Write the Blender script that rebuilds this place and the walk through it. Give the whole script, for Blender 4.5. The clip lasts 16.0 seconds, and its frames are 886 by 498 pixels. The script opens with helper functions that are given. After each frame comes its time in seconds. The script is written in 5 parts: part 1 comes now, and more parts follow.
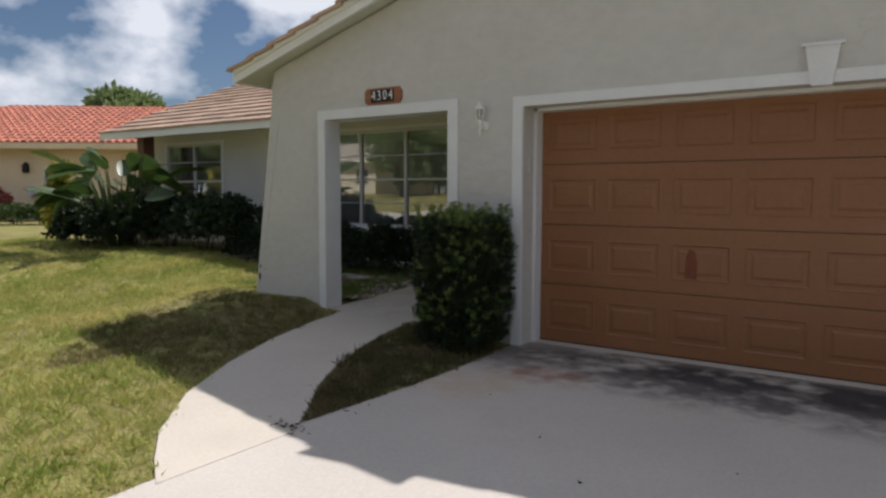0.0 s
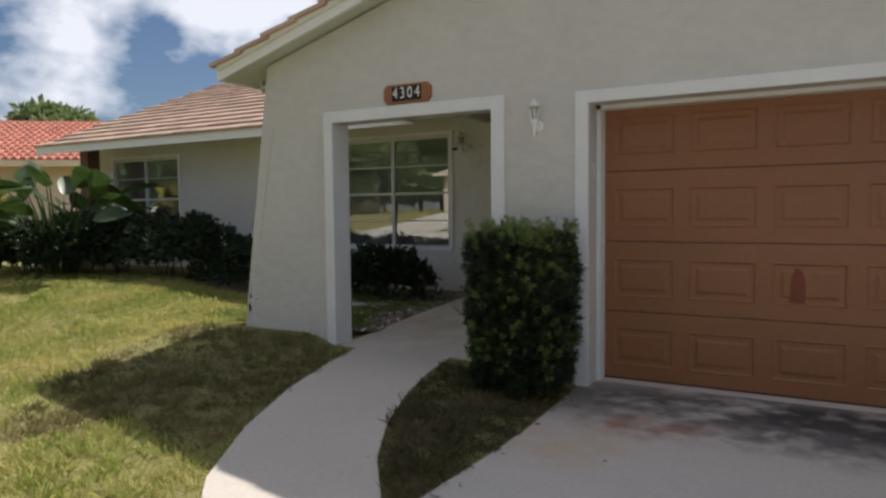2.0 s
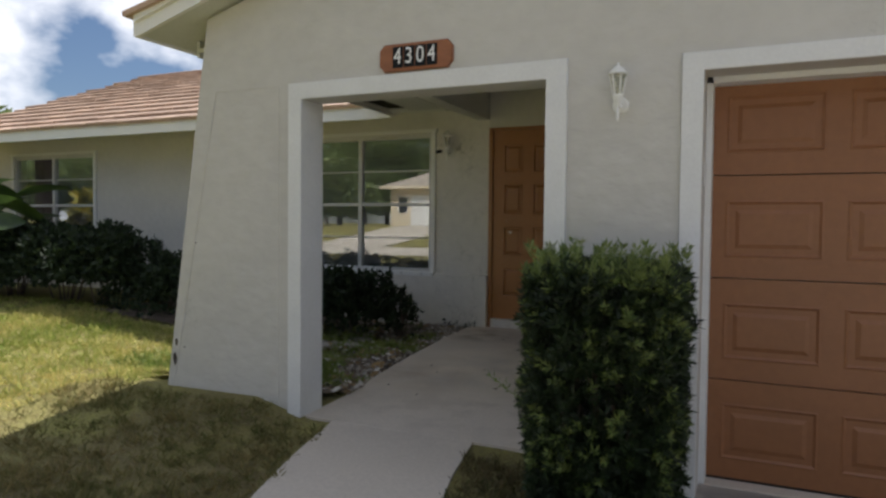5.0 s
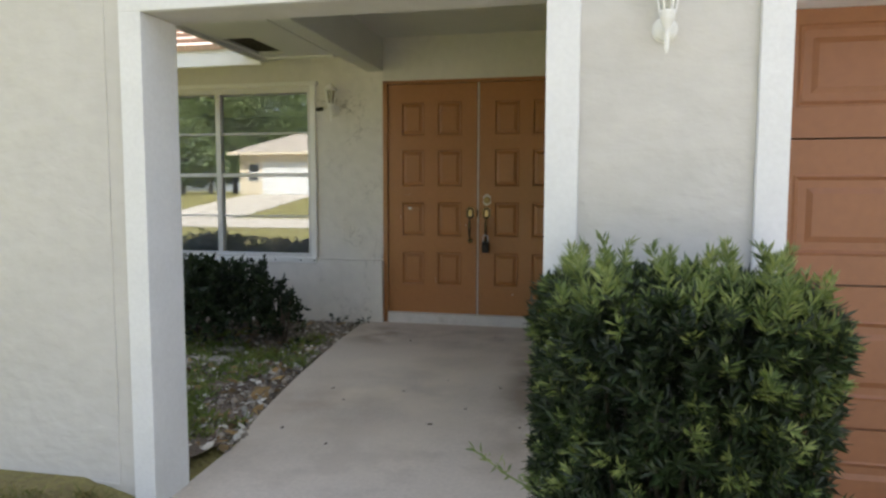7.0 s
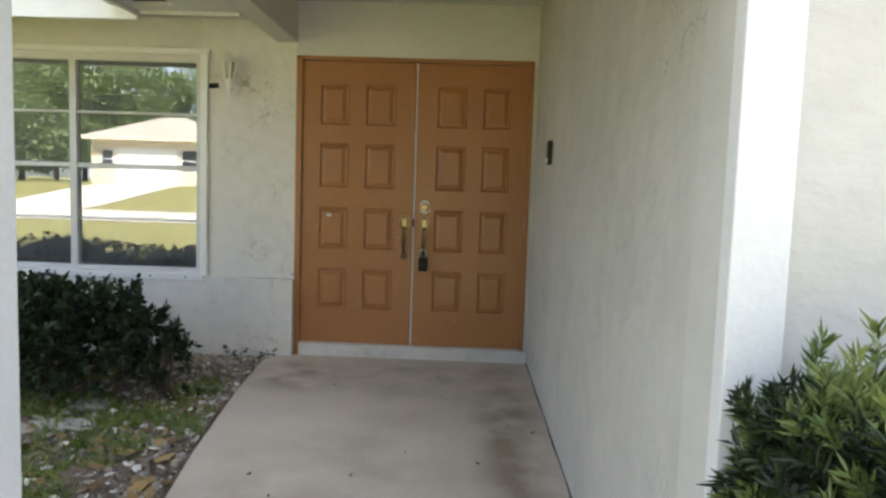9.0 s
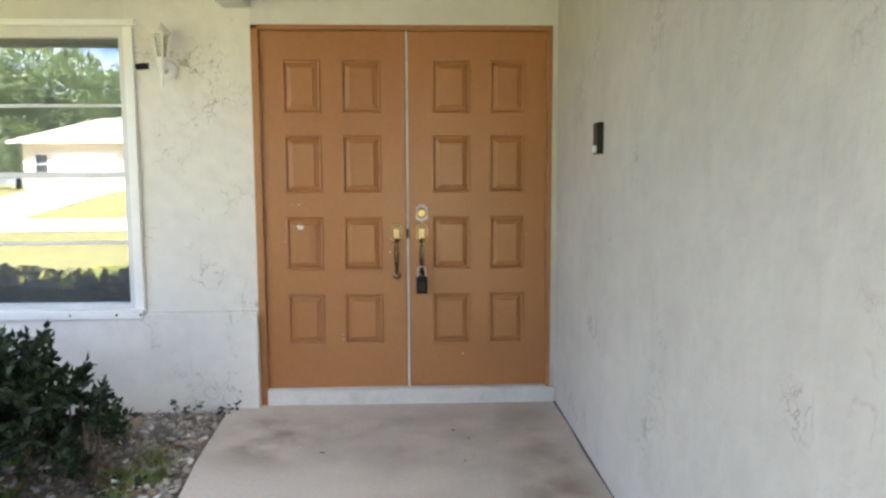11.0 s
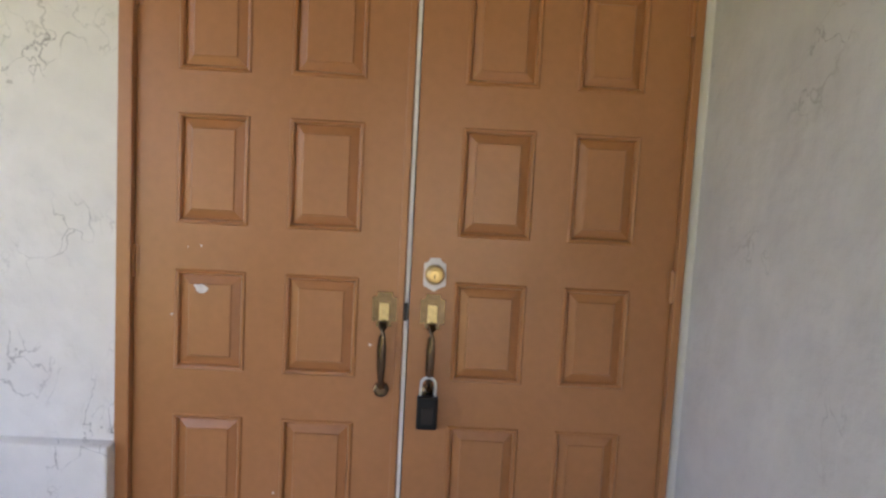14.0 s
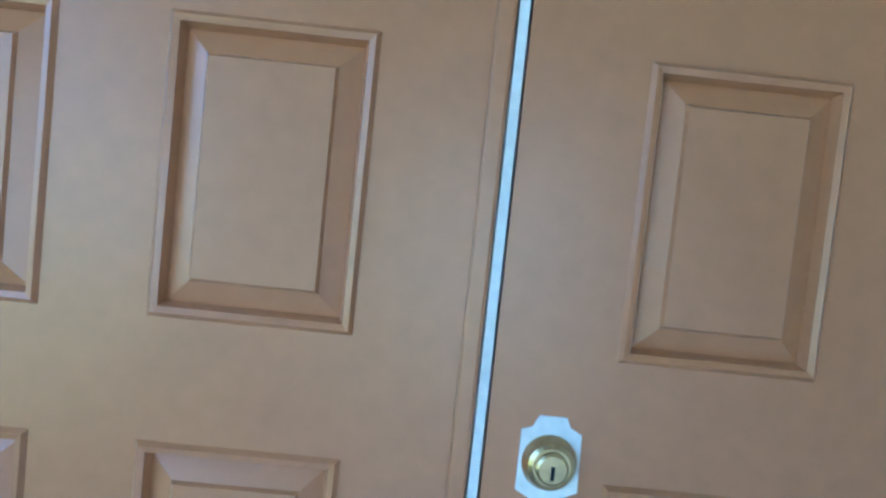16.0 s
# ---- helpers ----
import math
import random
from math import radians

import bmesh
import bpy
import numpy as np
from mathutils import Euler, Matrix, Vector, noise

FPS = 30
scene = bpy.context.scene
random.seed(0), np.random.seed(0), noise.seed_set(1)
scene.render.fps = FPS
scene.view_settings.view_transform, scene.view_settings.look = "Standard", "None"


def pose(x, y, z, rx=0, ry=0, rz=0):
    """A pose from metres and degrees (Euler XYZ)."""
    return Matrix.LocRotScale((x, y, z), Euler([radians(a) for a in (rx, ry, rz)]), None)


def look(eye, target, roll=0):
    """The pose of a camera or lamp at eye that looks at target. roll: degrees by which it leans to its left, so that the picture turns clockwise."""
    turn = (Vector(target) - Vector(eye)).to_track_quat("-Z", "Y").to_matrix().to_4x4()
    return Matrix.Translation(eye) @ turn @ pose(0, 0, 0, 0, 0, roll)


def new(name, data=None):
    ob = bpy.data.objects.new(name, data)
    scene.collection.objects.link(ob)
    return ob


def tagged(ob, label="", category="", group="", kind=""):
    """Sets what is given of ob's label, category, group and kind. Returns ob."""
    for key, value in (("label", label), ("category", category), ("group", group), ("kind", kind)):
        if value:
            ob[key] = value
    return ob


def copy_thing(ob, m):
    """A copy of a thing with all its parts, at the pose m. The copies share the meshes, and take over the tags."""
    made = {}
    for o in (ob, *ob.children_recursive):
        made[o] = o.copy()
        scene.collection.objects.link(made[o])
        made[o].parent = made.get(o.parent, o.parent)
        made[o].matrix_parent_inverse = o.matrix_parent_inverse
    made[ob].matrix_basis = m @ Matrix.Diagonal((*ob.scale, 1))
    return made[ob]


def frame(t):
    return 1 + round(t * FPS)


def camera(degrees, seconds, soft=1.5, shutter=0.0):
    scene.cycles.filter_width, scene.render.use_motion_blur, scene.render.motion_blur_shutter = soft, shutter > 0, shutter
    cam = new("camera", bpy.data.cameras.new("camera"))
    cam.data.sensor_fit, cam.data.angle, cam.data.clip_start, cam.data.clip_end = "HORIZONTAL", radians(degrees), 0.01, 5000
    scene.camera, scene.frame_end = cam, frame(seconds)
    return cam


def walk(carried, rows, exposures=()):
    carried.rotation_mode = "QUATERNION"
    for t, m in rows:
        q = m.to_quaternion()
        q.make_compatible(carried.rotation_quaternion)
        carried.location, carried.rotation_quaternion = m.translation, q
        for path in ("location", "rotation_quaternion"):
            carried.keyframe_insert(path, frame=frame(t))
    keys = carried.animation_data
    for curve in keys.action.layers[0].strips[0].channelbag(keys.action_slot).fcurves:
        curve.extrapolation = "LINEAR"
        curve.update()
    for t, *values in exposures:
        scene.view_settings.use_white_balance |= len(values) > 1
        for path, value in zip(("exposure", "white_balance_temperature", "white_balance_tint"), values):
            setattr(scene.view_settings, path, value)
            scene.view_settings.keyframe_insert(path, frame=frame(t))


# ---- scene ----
cam = camera(65.5, 16.0, soft=2.6)
PATH = [
    (0, (0.281, -0.065, 1.176), (-0.856, 1.573, 1.011), 0.12),
    (0.5, (-0.052, 0.002, 1.175), (-1.146, 1.669, 1.022), 0.16),
    (1, (-0.367, 0.103, 1.162), (-1.429, 1.792, 1.023), 0.08),
    (1.5, (-0.654, 0.214, 1.151), (-1.683, 1.925, 1.025), -0.30),
    (2, (-0.930, 0.319, 1.149), (-1.920, 2.052, 1.034), -0.57),
    (2.5, (-1.162, 0.456, 1.154), (-2.124, 2.206, 1.046), -1.03),
    (3, (-1.370, 0.638, 1.150), (-2.305, 2.404, 1.061), -0.86),
    (3.5, (-1.598, 0.845, 1.148), (-2.492, 2.633, 1.083), 0.13),
    (6, (-2.588, 2.146, 1.188), (-3.296, 4.014, 1.088), 0.51),
    (6.5, (-2.824, 2.407, 1.212), (-3.387, 4.321, 1.075), 0.56),
    (7, (-2.998, 2.669, 1.226), (-3.431, 4.614, 1.060), 0.12),
    (7.5, (-3.192, 2.907, 1.216), (-3.478, 4.880, 1.049), 1.09),
    (8, (-3.361, 3.193, 1.214), (-3.545, 5.178, 1.054), 2.17),
    (8.5, (-3.463, 3.529, 1.240), (-3.612, 5.516, 1.073), 1.99),
    (9, (-3.659, 3.689, 1.286), (-3.718, 5.680, 1.114), 1.88),
    (11.5, (-4.006, 5.033, 1.342), (-3.911, 7.021, 1.136), -0.60),
    (12, (-4.053, 5.345, 1.365), (-3.933, 7.329, 1.142), -0.70),
    (12.5, (-4.066, 5.672, 1.381), (-3.942, 7.655, 1.151), -0.21),
    (13, (-4.044, 5.989, 1.393), (-3.945, 7.974, 1.172), 0.57),
    (13.5, (-3.962, 6.313, 1.402), (-3.927, 8.303, 1.203), 1.73),
    (14, (-3.968, 6.649, 1.416), (-3.931, 8.641, 1.240), 3.02),
    (14.5, (-4.053, 7.002, 1.435), (-3.925, 8.992, 1.278), 4.32),
    (15, (-4.091, 7.338, 1.426), (-3.917, 9.323, 1.257), 4.87),
    (15.5, (-4.107, 7.635, 1.409), (-3.914, 9.619, 1.247), 5.17),
    (16, (-4.107, 7.986, 1.415), (-4.065, 9.983, 1.308), 5.99),
]
EXPOSURES = [(0.0, -0.14, 6150, 13), (2.0, 0.01, 6200, 13), (3.5, 0.16, 6200, 12), (6.0, 0.59, 6200, 13), (6.5, 1.17, 6150, 13), (7.0, 1.52, 6100, 12), (8.0, 1.79, 6100, 11), (9.0, 2.14, 6050, 11), (11.5, 3.06, 5750, 16), (12.0, 2.89, 5720, 18), (12.5, 2.49, 5700, 21), (13.5, 2.51, 5750, 22), (14.0, 2.89, 5600, 25), (14.5, 3.09, 5550, 24), (15.0, 3.16, 5450, 25), (15.3, 3.41, 5200, 24), (15.5, 3.46, 4700, 15), (15.8, 3.49, 3680, 6), (16.0, 3.46, 3430, 0)]
walk(cam, [(t, look(eye, target, roll)) for t, eye, target, roll in PATH], EXPOSURES)

# ---- light ----
SUN_WAY = Vector((0.05, 0.655, 1.0)).normalized()
elev = math.asin(SUN_WAY.z)
azim = math.atan2(SUN_WAY.x, SUN_WAY.y)
sky_world = bpy.data.worlds.new("sky")
scene.world = sky_world
sky_world.use_nodes = True
wn, wl = sky_world.node_tree.nodes, sky_world.node_tree.links
wn.clear()
w_out, w_bg = wn.new("ShaderNodeOutputWorld"), wn.new("ShaderNodeBackground")
w_sky = wn.new("ShaderNodeTexSky")
w_sky.sky_type, w_sky.sun_disc = "NISHITA", False
w_sky.sun_elevation, w_sky.sun_rotation = elev, azim
w_sky.air_density, w_sky.dust_density, w_sky.ozone_density = 1.0, 0.6, 4.0
w_co = wn.new("ShaderNodeTexCoord")
w_map = wn.new("ShaderNodeMapping")
w_map.inputs["Scale"].default_value = (1.0, 1.0, 1.5)
w_map.inputs["Location"].default_value = (0.31, 0.12, 0.05)
w_noise = wn.new("ShaderNodeTexNoise")
w_noise.inputs["Scale"].default_value = 5.2
w_noise.inputs["Detail"].default_value = 7
w_noise.inputs["Roughness"].default_value = 0.52
w_ramp = wn.new("ShaderNodeValToRGB")
w_ramp.color_ramp.elements[0].position, w_ramp.color_ramp.elements[1].position = 0.45, 0.60
w_mix = wn.new("ShaderNodeMixRGB")
w_mix.inputs["Color2"].default_value = (14.5, 14.8, 15.2, 1)
wl.new(w_co.outputs["Generated"], w_map.inputs["Vector"])
wl.new(w_map.outputs["Vector"], w_noise.inputs["Vector"])
wl.new(w_noise.outputs["Fac"], w_ramp.inputs["Fac"])
wl.new(w_ramp.outputs["Color"], w_mix.inputs["Fac"])
wl.new(w_sky.outputs["Color"], w_mix.inputs["Color1"])
wl.new(w_mix.outputs["Color"], w_bg.inputs["Color"])
w_bg.inputs["Strength"].default_value = 0.06
wl.new(w_bg.outputs["Background"], w_out.inputs["Surface"])
sun_data = bpy.data.lights.new("sun", "SUN")
sun_data.energy, sun_data.angle, sun_data.color = 5.0, radians(0.55), (1.0, 0.95, 0.86)
sun = new("sun", sun_data)
sun.matrix_world = look(SUN_WAY * 60, (0, 0, 0))


# ---- materials ----
def material(name, base, rough=0.7, var=0.12, scale=3.0, fine=60.0, bump=0.15, metal=0.0, dark=None, stain=0.0, stain_scale=1.2,
             stain_col=(0.05, 0.05, 0.05), per_piece=0.0, bump_size=0.01, spec=0.5, stretch=(1, 1, 1)):
    """Painted or mineral surface: broad blotches, fine grain, relief, and stains with shapes of their own."""
    m = bpy.data.materials.new(name)
    m.use_nodes = True
    n, l = m.node_tree.nodes, m.node_tree.links
    b = n["Principled BSDF"]
    b.inputs["Roughness"].default_value, b.inputs["Metallic"].default_value = rough, metal
    b.inputs["Specular IOR Level"].default_value = spec
    co = n.new("ShaderNodeTexCoord")
    geo = n.new("ShaderNodeNewGeometry")
    mp = n.new("ShaderNodeMapping")
    mp.inputs["Scale"].default_value = stretch
    l.new(geo.outputs["Position"], mp.inputs["Vector"])
    big = n.new("ShaderNodeTexNoise")
    big.inputs["Scale"].default_value, big.inputs["Detail"].default_value = scale, 6
    small = n.new("ShaderNodeTexNoise")
    small.inputs["Scale"].default_value, small.inputs["Detail"].default_value = fine, 5
    l.new(mp.outputs["Vector"], big.inputs["Vector"])
    l.new(mp.outputs["Vector"], small.inputs["Vector"])
    add = n.new("ShaderNodeMath")
    add.operation = "ADD"
    l.new(big.outputs["Fac"], add.inputs[0])
    l.new(small.outputs["Fac"], add.inputs[1])
    half = n.new("ShaderNodeMapRange")
    half.inputs["From Min"].default_value, half.inputs["From Max"].default_value = 0.65, 1.35
    l.new(add.outputs[0], half.inputs["Value"])
    mix = n.new("ShaderNodeMixRGB")
    lo = dark or tuple(c * (1 - var) for c in base)
    hi = tuple(min(1, c * (1 + var * 0.6)) for c in base)
    mix.inputs["Color1"].default_value, mix.inputs["Color2"].default_value = (*lo, 1), (*hi, 1)
    l.new(half.outputs[0], mix.inputs["Fac"])
    last = mix.outputs["Color"]
    if per_piece:
        info = n.new("ShaderNodeObjectInfo")
        isl = n.new("ShaderNodeMath")
        isl.operation = "ADD"
        l.new(info.outputs["Random"], isl.inputs[0])
        l.new(geo.outputs["Random Per Island"], isl.inputs[1])
        fr = n.new("ShaderNodeMath")
        fr.operation = "FRACT"
        l.new(isl.outputs[0], fr.inputs[0])
        hsv = n.new("ShaderNodeHueSaturation")
        mr = n.new("ShaderNodeMapRange")
        mr.inputs["To Min"].default_value, mr.inputs["To Max"].default_value = 1 - per_piece, 1 + per_piece
        l.new(fr.outputs[0], mr.inputs["Value"])
        l.new(mr.outputs[0], hsv.inputs["Value"])
        l.new(last, hsv.inputs["Color"])
        last = hsv.outputs["Color"]
    if stain:
        sn = n.new("ShaderNodeTexNoise")
        sn.inputs["Scale"].default_value, sn.inputs["Detail"].default_value = stain_scale, 10
        sn.inputs["Roughness"].default_value = 0.65
        l.new(mp.outputs["Vector"], sn.inputs["Vector"])
        sr = n.new("ShaderNodeMapRange")
        sr.inputs["From Min"].default_value, sr.inputs["From Max"].default_value = 0.55, 0.75
        sr.inputs["To Max"].default_value = stain
        l.new(sn.outputs["Fac"], sr.inputs["Value"])
        sm = n.new("ShaderNodeMixRGB")
        sm.inputs["Color2"].default_value = (*stain_col, 1)
        l.new(sr.outputs[0], sm.inputs["Fac"])
        l.new(last, sm.inputs["Color1"])
        last = sm.outputs["Color"]
    l.new(last, b.inputs["Base Color"])
    if bump:
        bp = n.new("ShaderNodeBump")
        bp.inputs["Strength"].default_value, bp.inputs["Distance"].default_value = bump, bump_size
        l.new(add.outputs[0], bp.inputs["Height"])
        l.new(bp.outputs["Normal"], b.inputs["Normal"])
    return m


def cracked(m, scale=1.1, col=(0.30, 0.30, 0.28), amount=0.6, width=0.006, often=0.52, stretch=(1, 1, 1)):
    """Hairline cracks with ragged paths, in loose groups."""
    n, l = m.node_tree.nodes, m.node_tree.links
    b = n["Principled BSDF"]
    src = b.inputs["Base Color"].links[0].from_socket
    geo = n.new("ShaderNodeNewGeometry")
    wob = n.new("ShaderNodeTexNoise")
    wob.inputs["Scale"].default_value, wob.inputs["Detail"].default_value = 4.0, 6
    l.new(geo.outputs["Position"], wob.inputs["Vector"])
    sc = n.new("ShaderNodeVectorMath")
    sc.operation = "MULTIPLY_ADD"
    sc.inputs[1].default_value = (0.9, 0.9, 0.9)
    l.new(wob.outputs["Color"], sc.inputs[0])
    l.new(geo.outputs["Position"], sc.inputs[2])
    vor = n.new("ShaderNodeTexVoronoi")
    vor.feature = "DISTANCE_TO_EDGE"
    vor.inputs["Scale"].default_value = scale
    st = n.new("ShaderNodeMapping")
    st.inputs["Scale"].default_value = stretch
    l.new(sc.outputs[0], st.inputs["Vector"])
    l.new(st.outputs["Vector"], vor.inputs["Vector"])
    thin = n.new("ShaderNodeMapRange")
    thin.inputs["From Min"].default_value, thin.inputs["From Max"].default_value = width, 0.0
    l.new(vor.outputs["Distance"], thin.inputs["Value"])
    where = n.new("ShaderNodeTexNoise")
    where.inputs["Scale"].default_value, where.inputs["Detail"].default_value = 2.6, 4
    l.new(geo.outputs["Position"], where.inputs["Vector"])
    wr = n.new("ShaderNodeMapRange")
    wr.inputs["From Min"].default_value, wr.inputs["From Max"].default_value = often, often + 0.1
    wr.inputs["To Max"].default_value = amount
    l.new(where.outputs["Fac"], wr.inputs["Value"])
    mul = n.new("ShaderNodeMath")
    mul.operation = "MULTIPLY"
    l.new(thin.outputs[0], mul.inputs[0])
    l.new(wr.outputs[0], mul.inputs[1])
    mx = n.new("ShaderNodeMixRGB")
    mx.inputs["Color2"].default_value = (*col, 1)
    l.new(mul.outputs[0], mx.inputs["Fac"])
    l.new(src, mx.inputs["Color1"])
    l.new(mx.outputs["Color"], b.inputs["Base Color"])
    return m


def trowelled(m, scale, strength, stretch, depth=0.02):
    """Broad ridges and laps left by the trowel, under the finer relief."""
    n, l = m.node_tree.nodes, m.node_tree.links
    top = n["Principled BSDF"].inputs["Normal"].links[0].from_node
    geo, mp, ns = n.new("ShaderNodeNewGeometry"), n.new("ShaderNodeMapping"), n.new("ShaderNodeTexNoise")
    mp.inputs["Scale"].default_value = stretch
    ns.inputs["Scale"].default_value, ns.inputs["Detail"].default_value, ns.inputs["Distortion"].default_value = scale, 4, 0.8
    l.new(geo.outputs["Position"], mp.inputs["Vector"])
    l.new(mp.outputs["Vector"], ns.inputs["Vector"])
    lap = n.new("ShaderNodeMapRange")
    lap.interpolation_type = "SMOOTHSTEP"
    lap.inputs["From Min"].default_value, lap.inputs["From Max"].default_value = 0.46, 0.58
    l.new(ns.outputs["Fac"], lap.inputs["Value"])
    bp = n.new("ShaderNodeBump")
    bp.inputs["Strength"].default_value, bp.inputs["Distance"].default_value = strength, depth
    l.new(lap.outputs[0], bp.inputs["Height"])
    l.new(bp.outputs["Normal"], top.inputs["Normal"])
    return m


def spot(m, centre, radius, col, amount, scale=3.0, lo=0.45, hi=0.62):
    """Ragged noise within an ellipse on the floor: a spilt stain, and on the turf painted-in shade."""
    n, l = m.node_tree.nodes, m.node_tree.links
    b = n["Principled BSDF"]
    src = b.inputs["Base Color"].links[0].from_socket
    geo = n.new("ShaderNodeNewGeometry")
    sub = n.new("ShaderNodeVectorMath")
    sub.operation = "SUBTRACT"
    sub.inputs[1].default_value = centre
    l.new(geo.outputs["Position"], sub.inputs[0])
    div = n.new("ShaderNodeVectorMath")
    div.operation = "DIVIDE"
    div.inputs[1].default_value = radius
    l.new(sub.outputs[0], div.inputs[0])
    ln = n.new("ShaderNodeVectorMath")
    ln.operation = "LENGTH"
    l.new(div.outputs[0], ln.inputs[0])
    near = n.new("ShaderNodeMapRange")
    near.inputs["From Min"].default_value, near.inputs["From Max"].default_value = 1.1, 0.35
    l.new(ln.outputs["Value"], near.inputs["Value"])
    ns = n.new("ShaderNodeTexNoise")
    ns.inputs["Scale"].default_value, ns.inputs["Detail"].default_value = scale, 8
    l.new(geo.outputs["Position"], ns.inputs["Vector"])
    nr = n.new("ShaderNodeMapRange")
    nr.inputs["From Min"].default_value, nr.inputs["From Max"].default_value = lo, hi
    l.new(ns.outputs["Fac"], nr.inputs["Value"])
    mul = n.new("ShaderNodeMath")
    mul.operation = "MULTIPLY"
    l.new(near.outputs[0], mul.inputs[0])
    l.new(nr.outputs[0], mul.inputs[1])
    m2 = n.new("ShaderNodeMath")
    m2.operation = "MULTIPLY"
    m2.inputs[1].default_value = amount
    l.new(mul.outputs[0], m2.inputs[0])
    mx = n.new("ShaderNodeMixRGB")
    mx.inputs["Color2"].default_value = (*col, 1)
    l.new(m2.outputs[0], mx.inputs["Fac"])
    l.new(src, mx.inputs["Color1"])
    l.new(mx.outputs["Color"], b.inputs["Base Color"])
    return m


def leaf_material(name, base, tip, rough=0.45, patch=5.0, glow=0.25):
    m = bpy.data.materials.new(name)
    m.use_nodes = True
    n, l = m.node_tree.nodes, m.node_tree.links
    b = n["Principled BSDF"]
    b.inputs["Roughness"].default_value = rough
    geo = n.new("ShaderNodeNewGeometry")
    big = n.new("ShaderNodeTexNoise")
    big.inputs["Scale"].default_value = patch
    l.new(geo.outputs["Position"], big.inputs["Vector"])
    add = n.new("ShaderNodeMath")
    add.operation = "MULTIPLY_ADD"
    l.new(geo.outputs["Random Per Island"], add.inputs[0])
    add.inputs[1].default_value = 0.75
    sub = n.new("ShaderNodeMapRange")
    sub.inputs["From Min"].default_value, sub.inputs["From Max"].default_value = 0.35, 0.7
    sub.inputs["To Min"].default_value, sub.inputs["To Max"].default_value = -0.15, 0.35
    l.new(big.outputs["Fac"], sub.inputs["Value"])
    l.new(sub.outputs[0], add.inputs[2])
    mix = n.new("ShaderNodeMixRGB")
    mix.inputs["Color1"].default_value, mix.inputs["Color2"].default_value = (*base, 1), (*tip, 1)
    l.new(add.outputs[0], mix.inputs["Fac"])
    l.new(mix.outputs["Color"], b.inputs["Base Color"])
    tr = n.new("ShaderNodeBsdfTranslucent")
    l.new(mix.outputs["Color"], tr.inputs["Color"])
    sh = n.new("ShaderNodeMixShader")
    sh.inputs["Fac"].default_value = glow
    l.new(b.outputs[0], sh.inputs[1])
    l.new(tr.outputs[0], sh.inputs[2])
    l.new(sh.outputs[0], n["Material Output"].inputs["Surface"])
    return m


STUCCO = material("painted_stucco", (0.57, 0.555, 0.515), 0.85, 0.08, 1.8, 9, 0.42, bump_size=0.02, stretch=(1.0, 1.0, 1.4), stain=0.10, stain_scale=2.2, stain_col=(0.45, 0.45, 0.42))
TRIM = material("white_painted_trim", (0.73, 0.735, 0.73), 0.6, 0.07, 4, 60, 0.2, stain=0.25, stain_scale=5, stain_col=(0.55, 0.55, 0.54), bump_size=0.006)
WHITE = material("white_enamel", (0.80, 0.80, 0.77), 0.4, 0.05, 6, 80, 0.05)
CEIL = material("porch_ceiling_paint", (0.62, 0.63, 0.58), 0.85, 0.08, 2, 50, 0.2, stain=0.15, stain_col=(0.4, 0.4, 0.36))
GARAGE = material("tan_garage_paint", (0.265, 0.112, 0.046), 0.45, 0.12, 1.2, 30, 0.06, stain=0.15, stain_scale=2.5, stain_col=(0.25, 0.10, 0.05))
DOORPAINT = material("brown_door_paint", (0.37, 0.165, 0.058), 0.33, 0.10, 1.5, 40, 0.06, stain=0.12, stain_scale=3, stain_col=(0.26, 0.11, 0.045))
CONCRETE = material("driveway_concrete", (0.59, 0.525, 0.445), 0.85, 0.13, 0.9, 50, 0.25, stain=0.35, stain_scale=0.8, stain_col=(0.40, 0.355, 0.31), bump_size=0.006)
DRIVE = material("stained_driveway_concrete", (0.57, 0.515, 0.455), 0.85, 0.13, 0.9, 50, 0.25, stain=0.35, stain_scale=0.8, stain_col=(0.36, 0.32, 0.28), bump_size=0.006)
spot(DRIVE, (-0.35, 4.82, -0.12), (3.4, 0.62, 1.0), (0.035, 0.032, 0.032), 0.97, 4.4, 0.32, 0.54)
spot(DRIVE, (-0.2, 4.5, -0.13), (2.8, 0.5, 1.0), (0.09, 0.08, 0.08), 0.8, 5.5, 0.42, 0.58)
spot(DRIVE, (-1.85, 4.22, -0.14), (0.5, 0.26, 1.0), (0.33, 0.11, 0.05), 0.7, 6.0, 0.35, 0.6)
spot(DRIVE, (-2.2, 3.75, -0.14), (0.45, 0.4, 1.0), (0.50, 0.33, 0.16), 0.5, 5.0, 0.35, 0.6)
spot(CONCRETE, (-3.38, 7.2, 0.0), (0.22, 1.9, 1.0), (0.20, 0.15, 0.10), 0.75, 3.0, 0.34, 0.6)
spot(CONCRETE, (-4.05, 7.4, 0.0), (0.35, 1.2, 1.0), (0.34, 0.295, 0.255), 0.35, 2.4, 0.40, 0.6)
spot(CONCRETE, (-4.75, 8.2, 0.0), (0.3, 0.5, 1.0), (0.22, 0.17, 0.12), 0.7, 4.0, 0.38, 0.6)
spot(CONCRETE, (-4.6, 6.3, 0.0), (0.5, 0.9, 1.0), (0.40, 0.30, 0.20), 0.5, 3.0, 0.40, 0.65)
spot(CONCRETE, (-4.0, 5.6, 0.0), (0.9, 0.8, 1.0), (0.33, 0.285, 0.24), 0.4, 4.0, 0.47, 0.6)
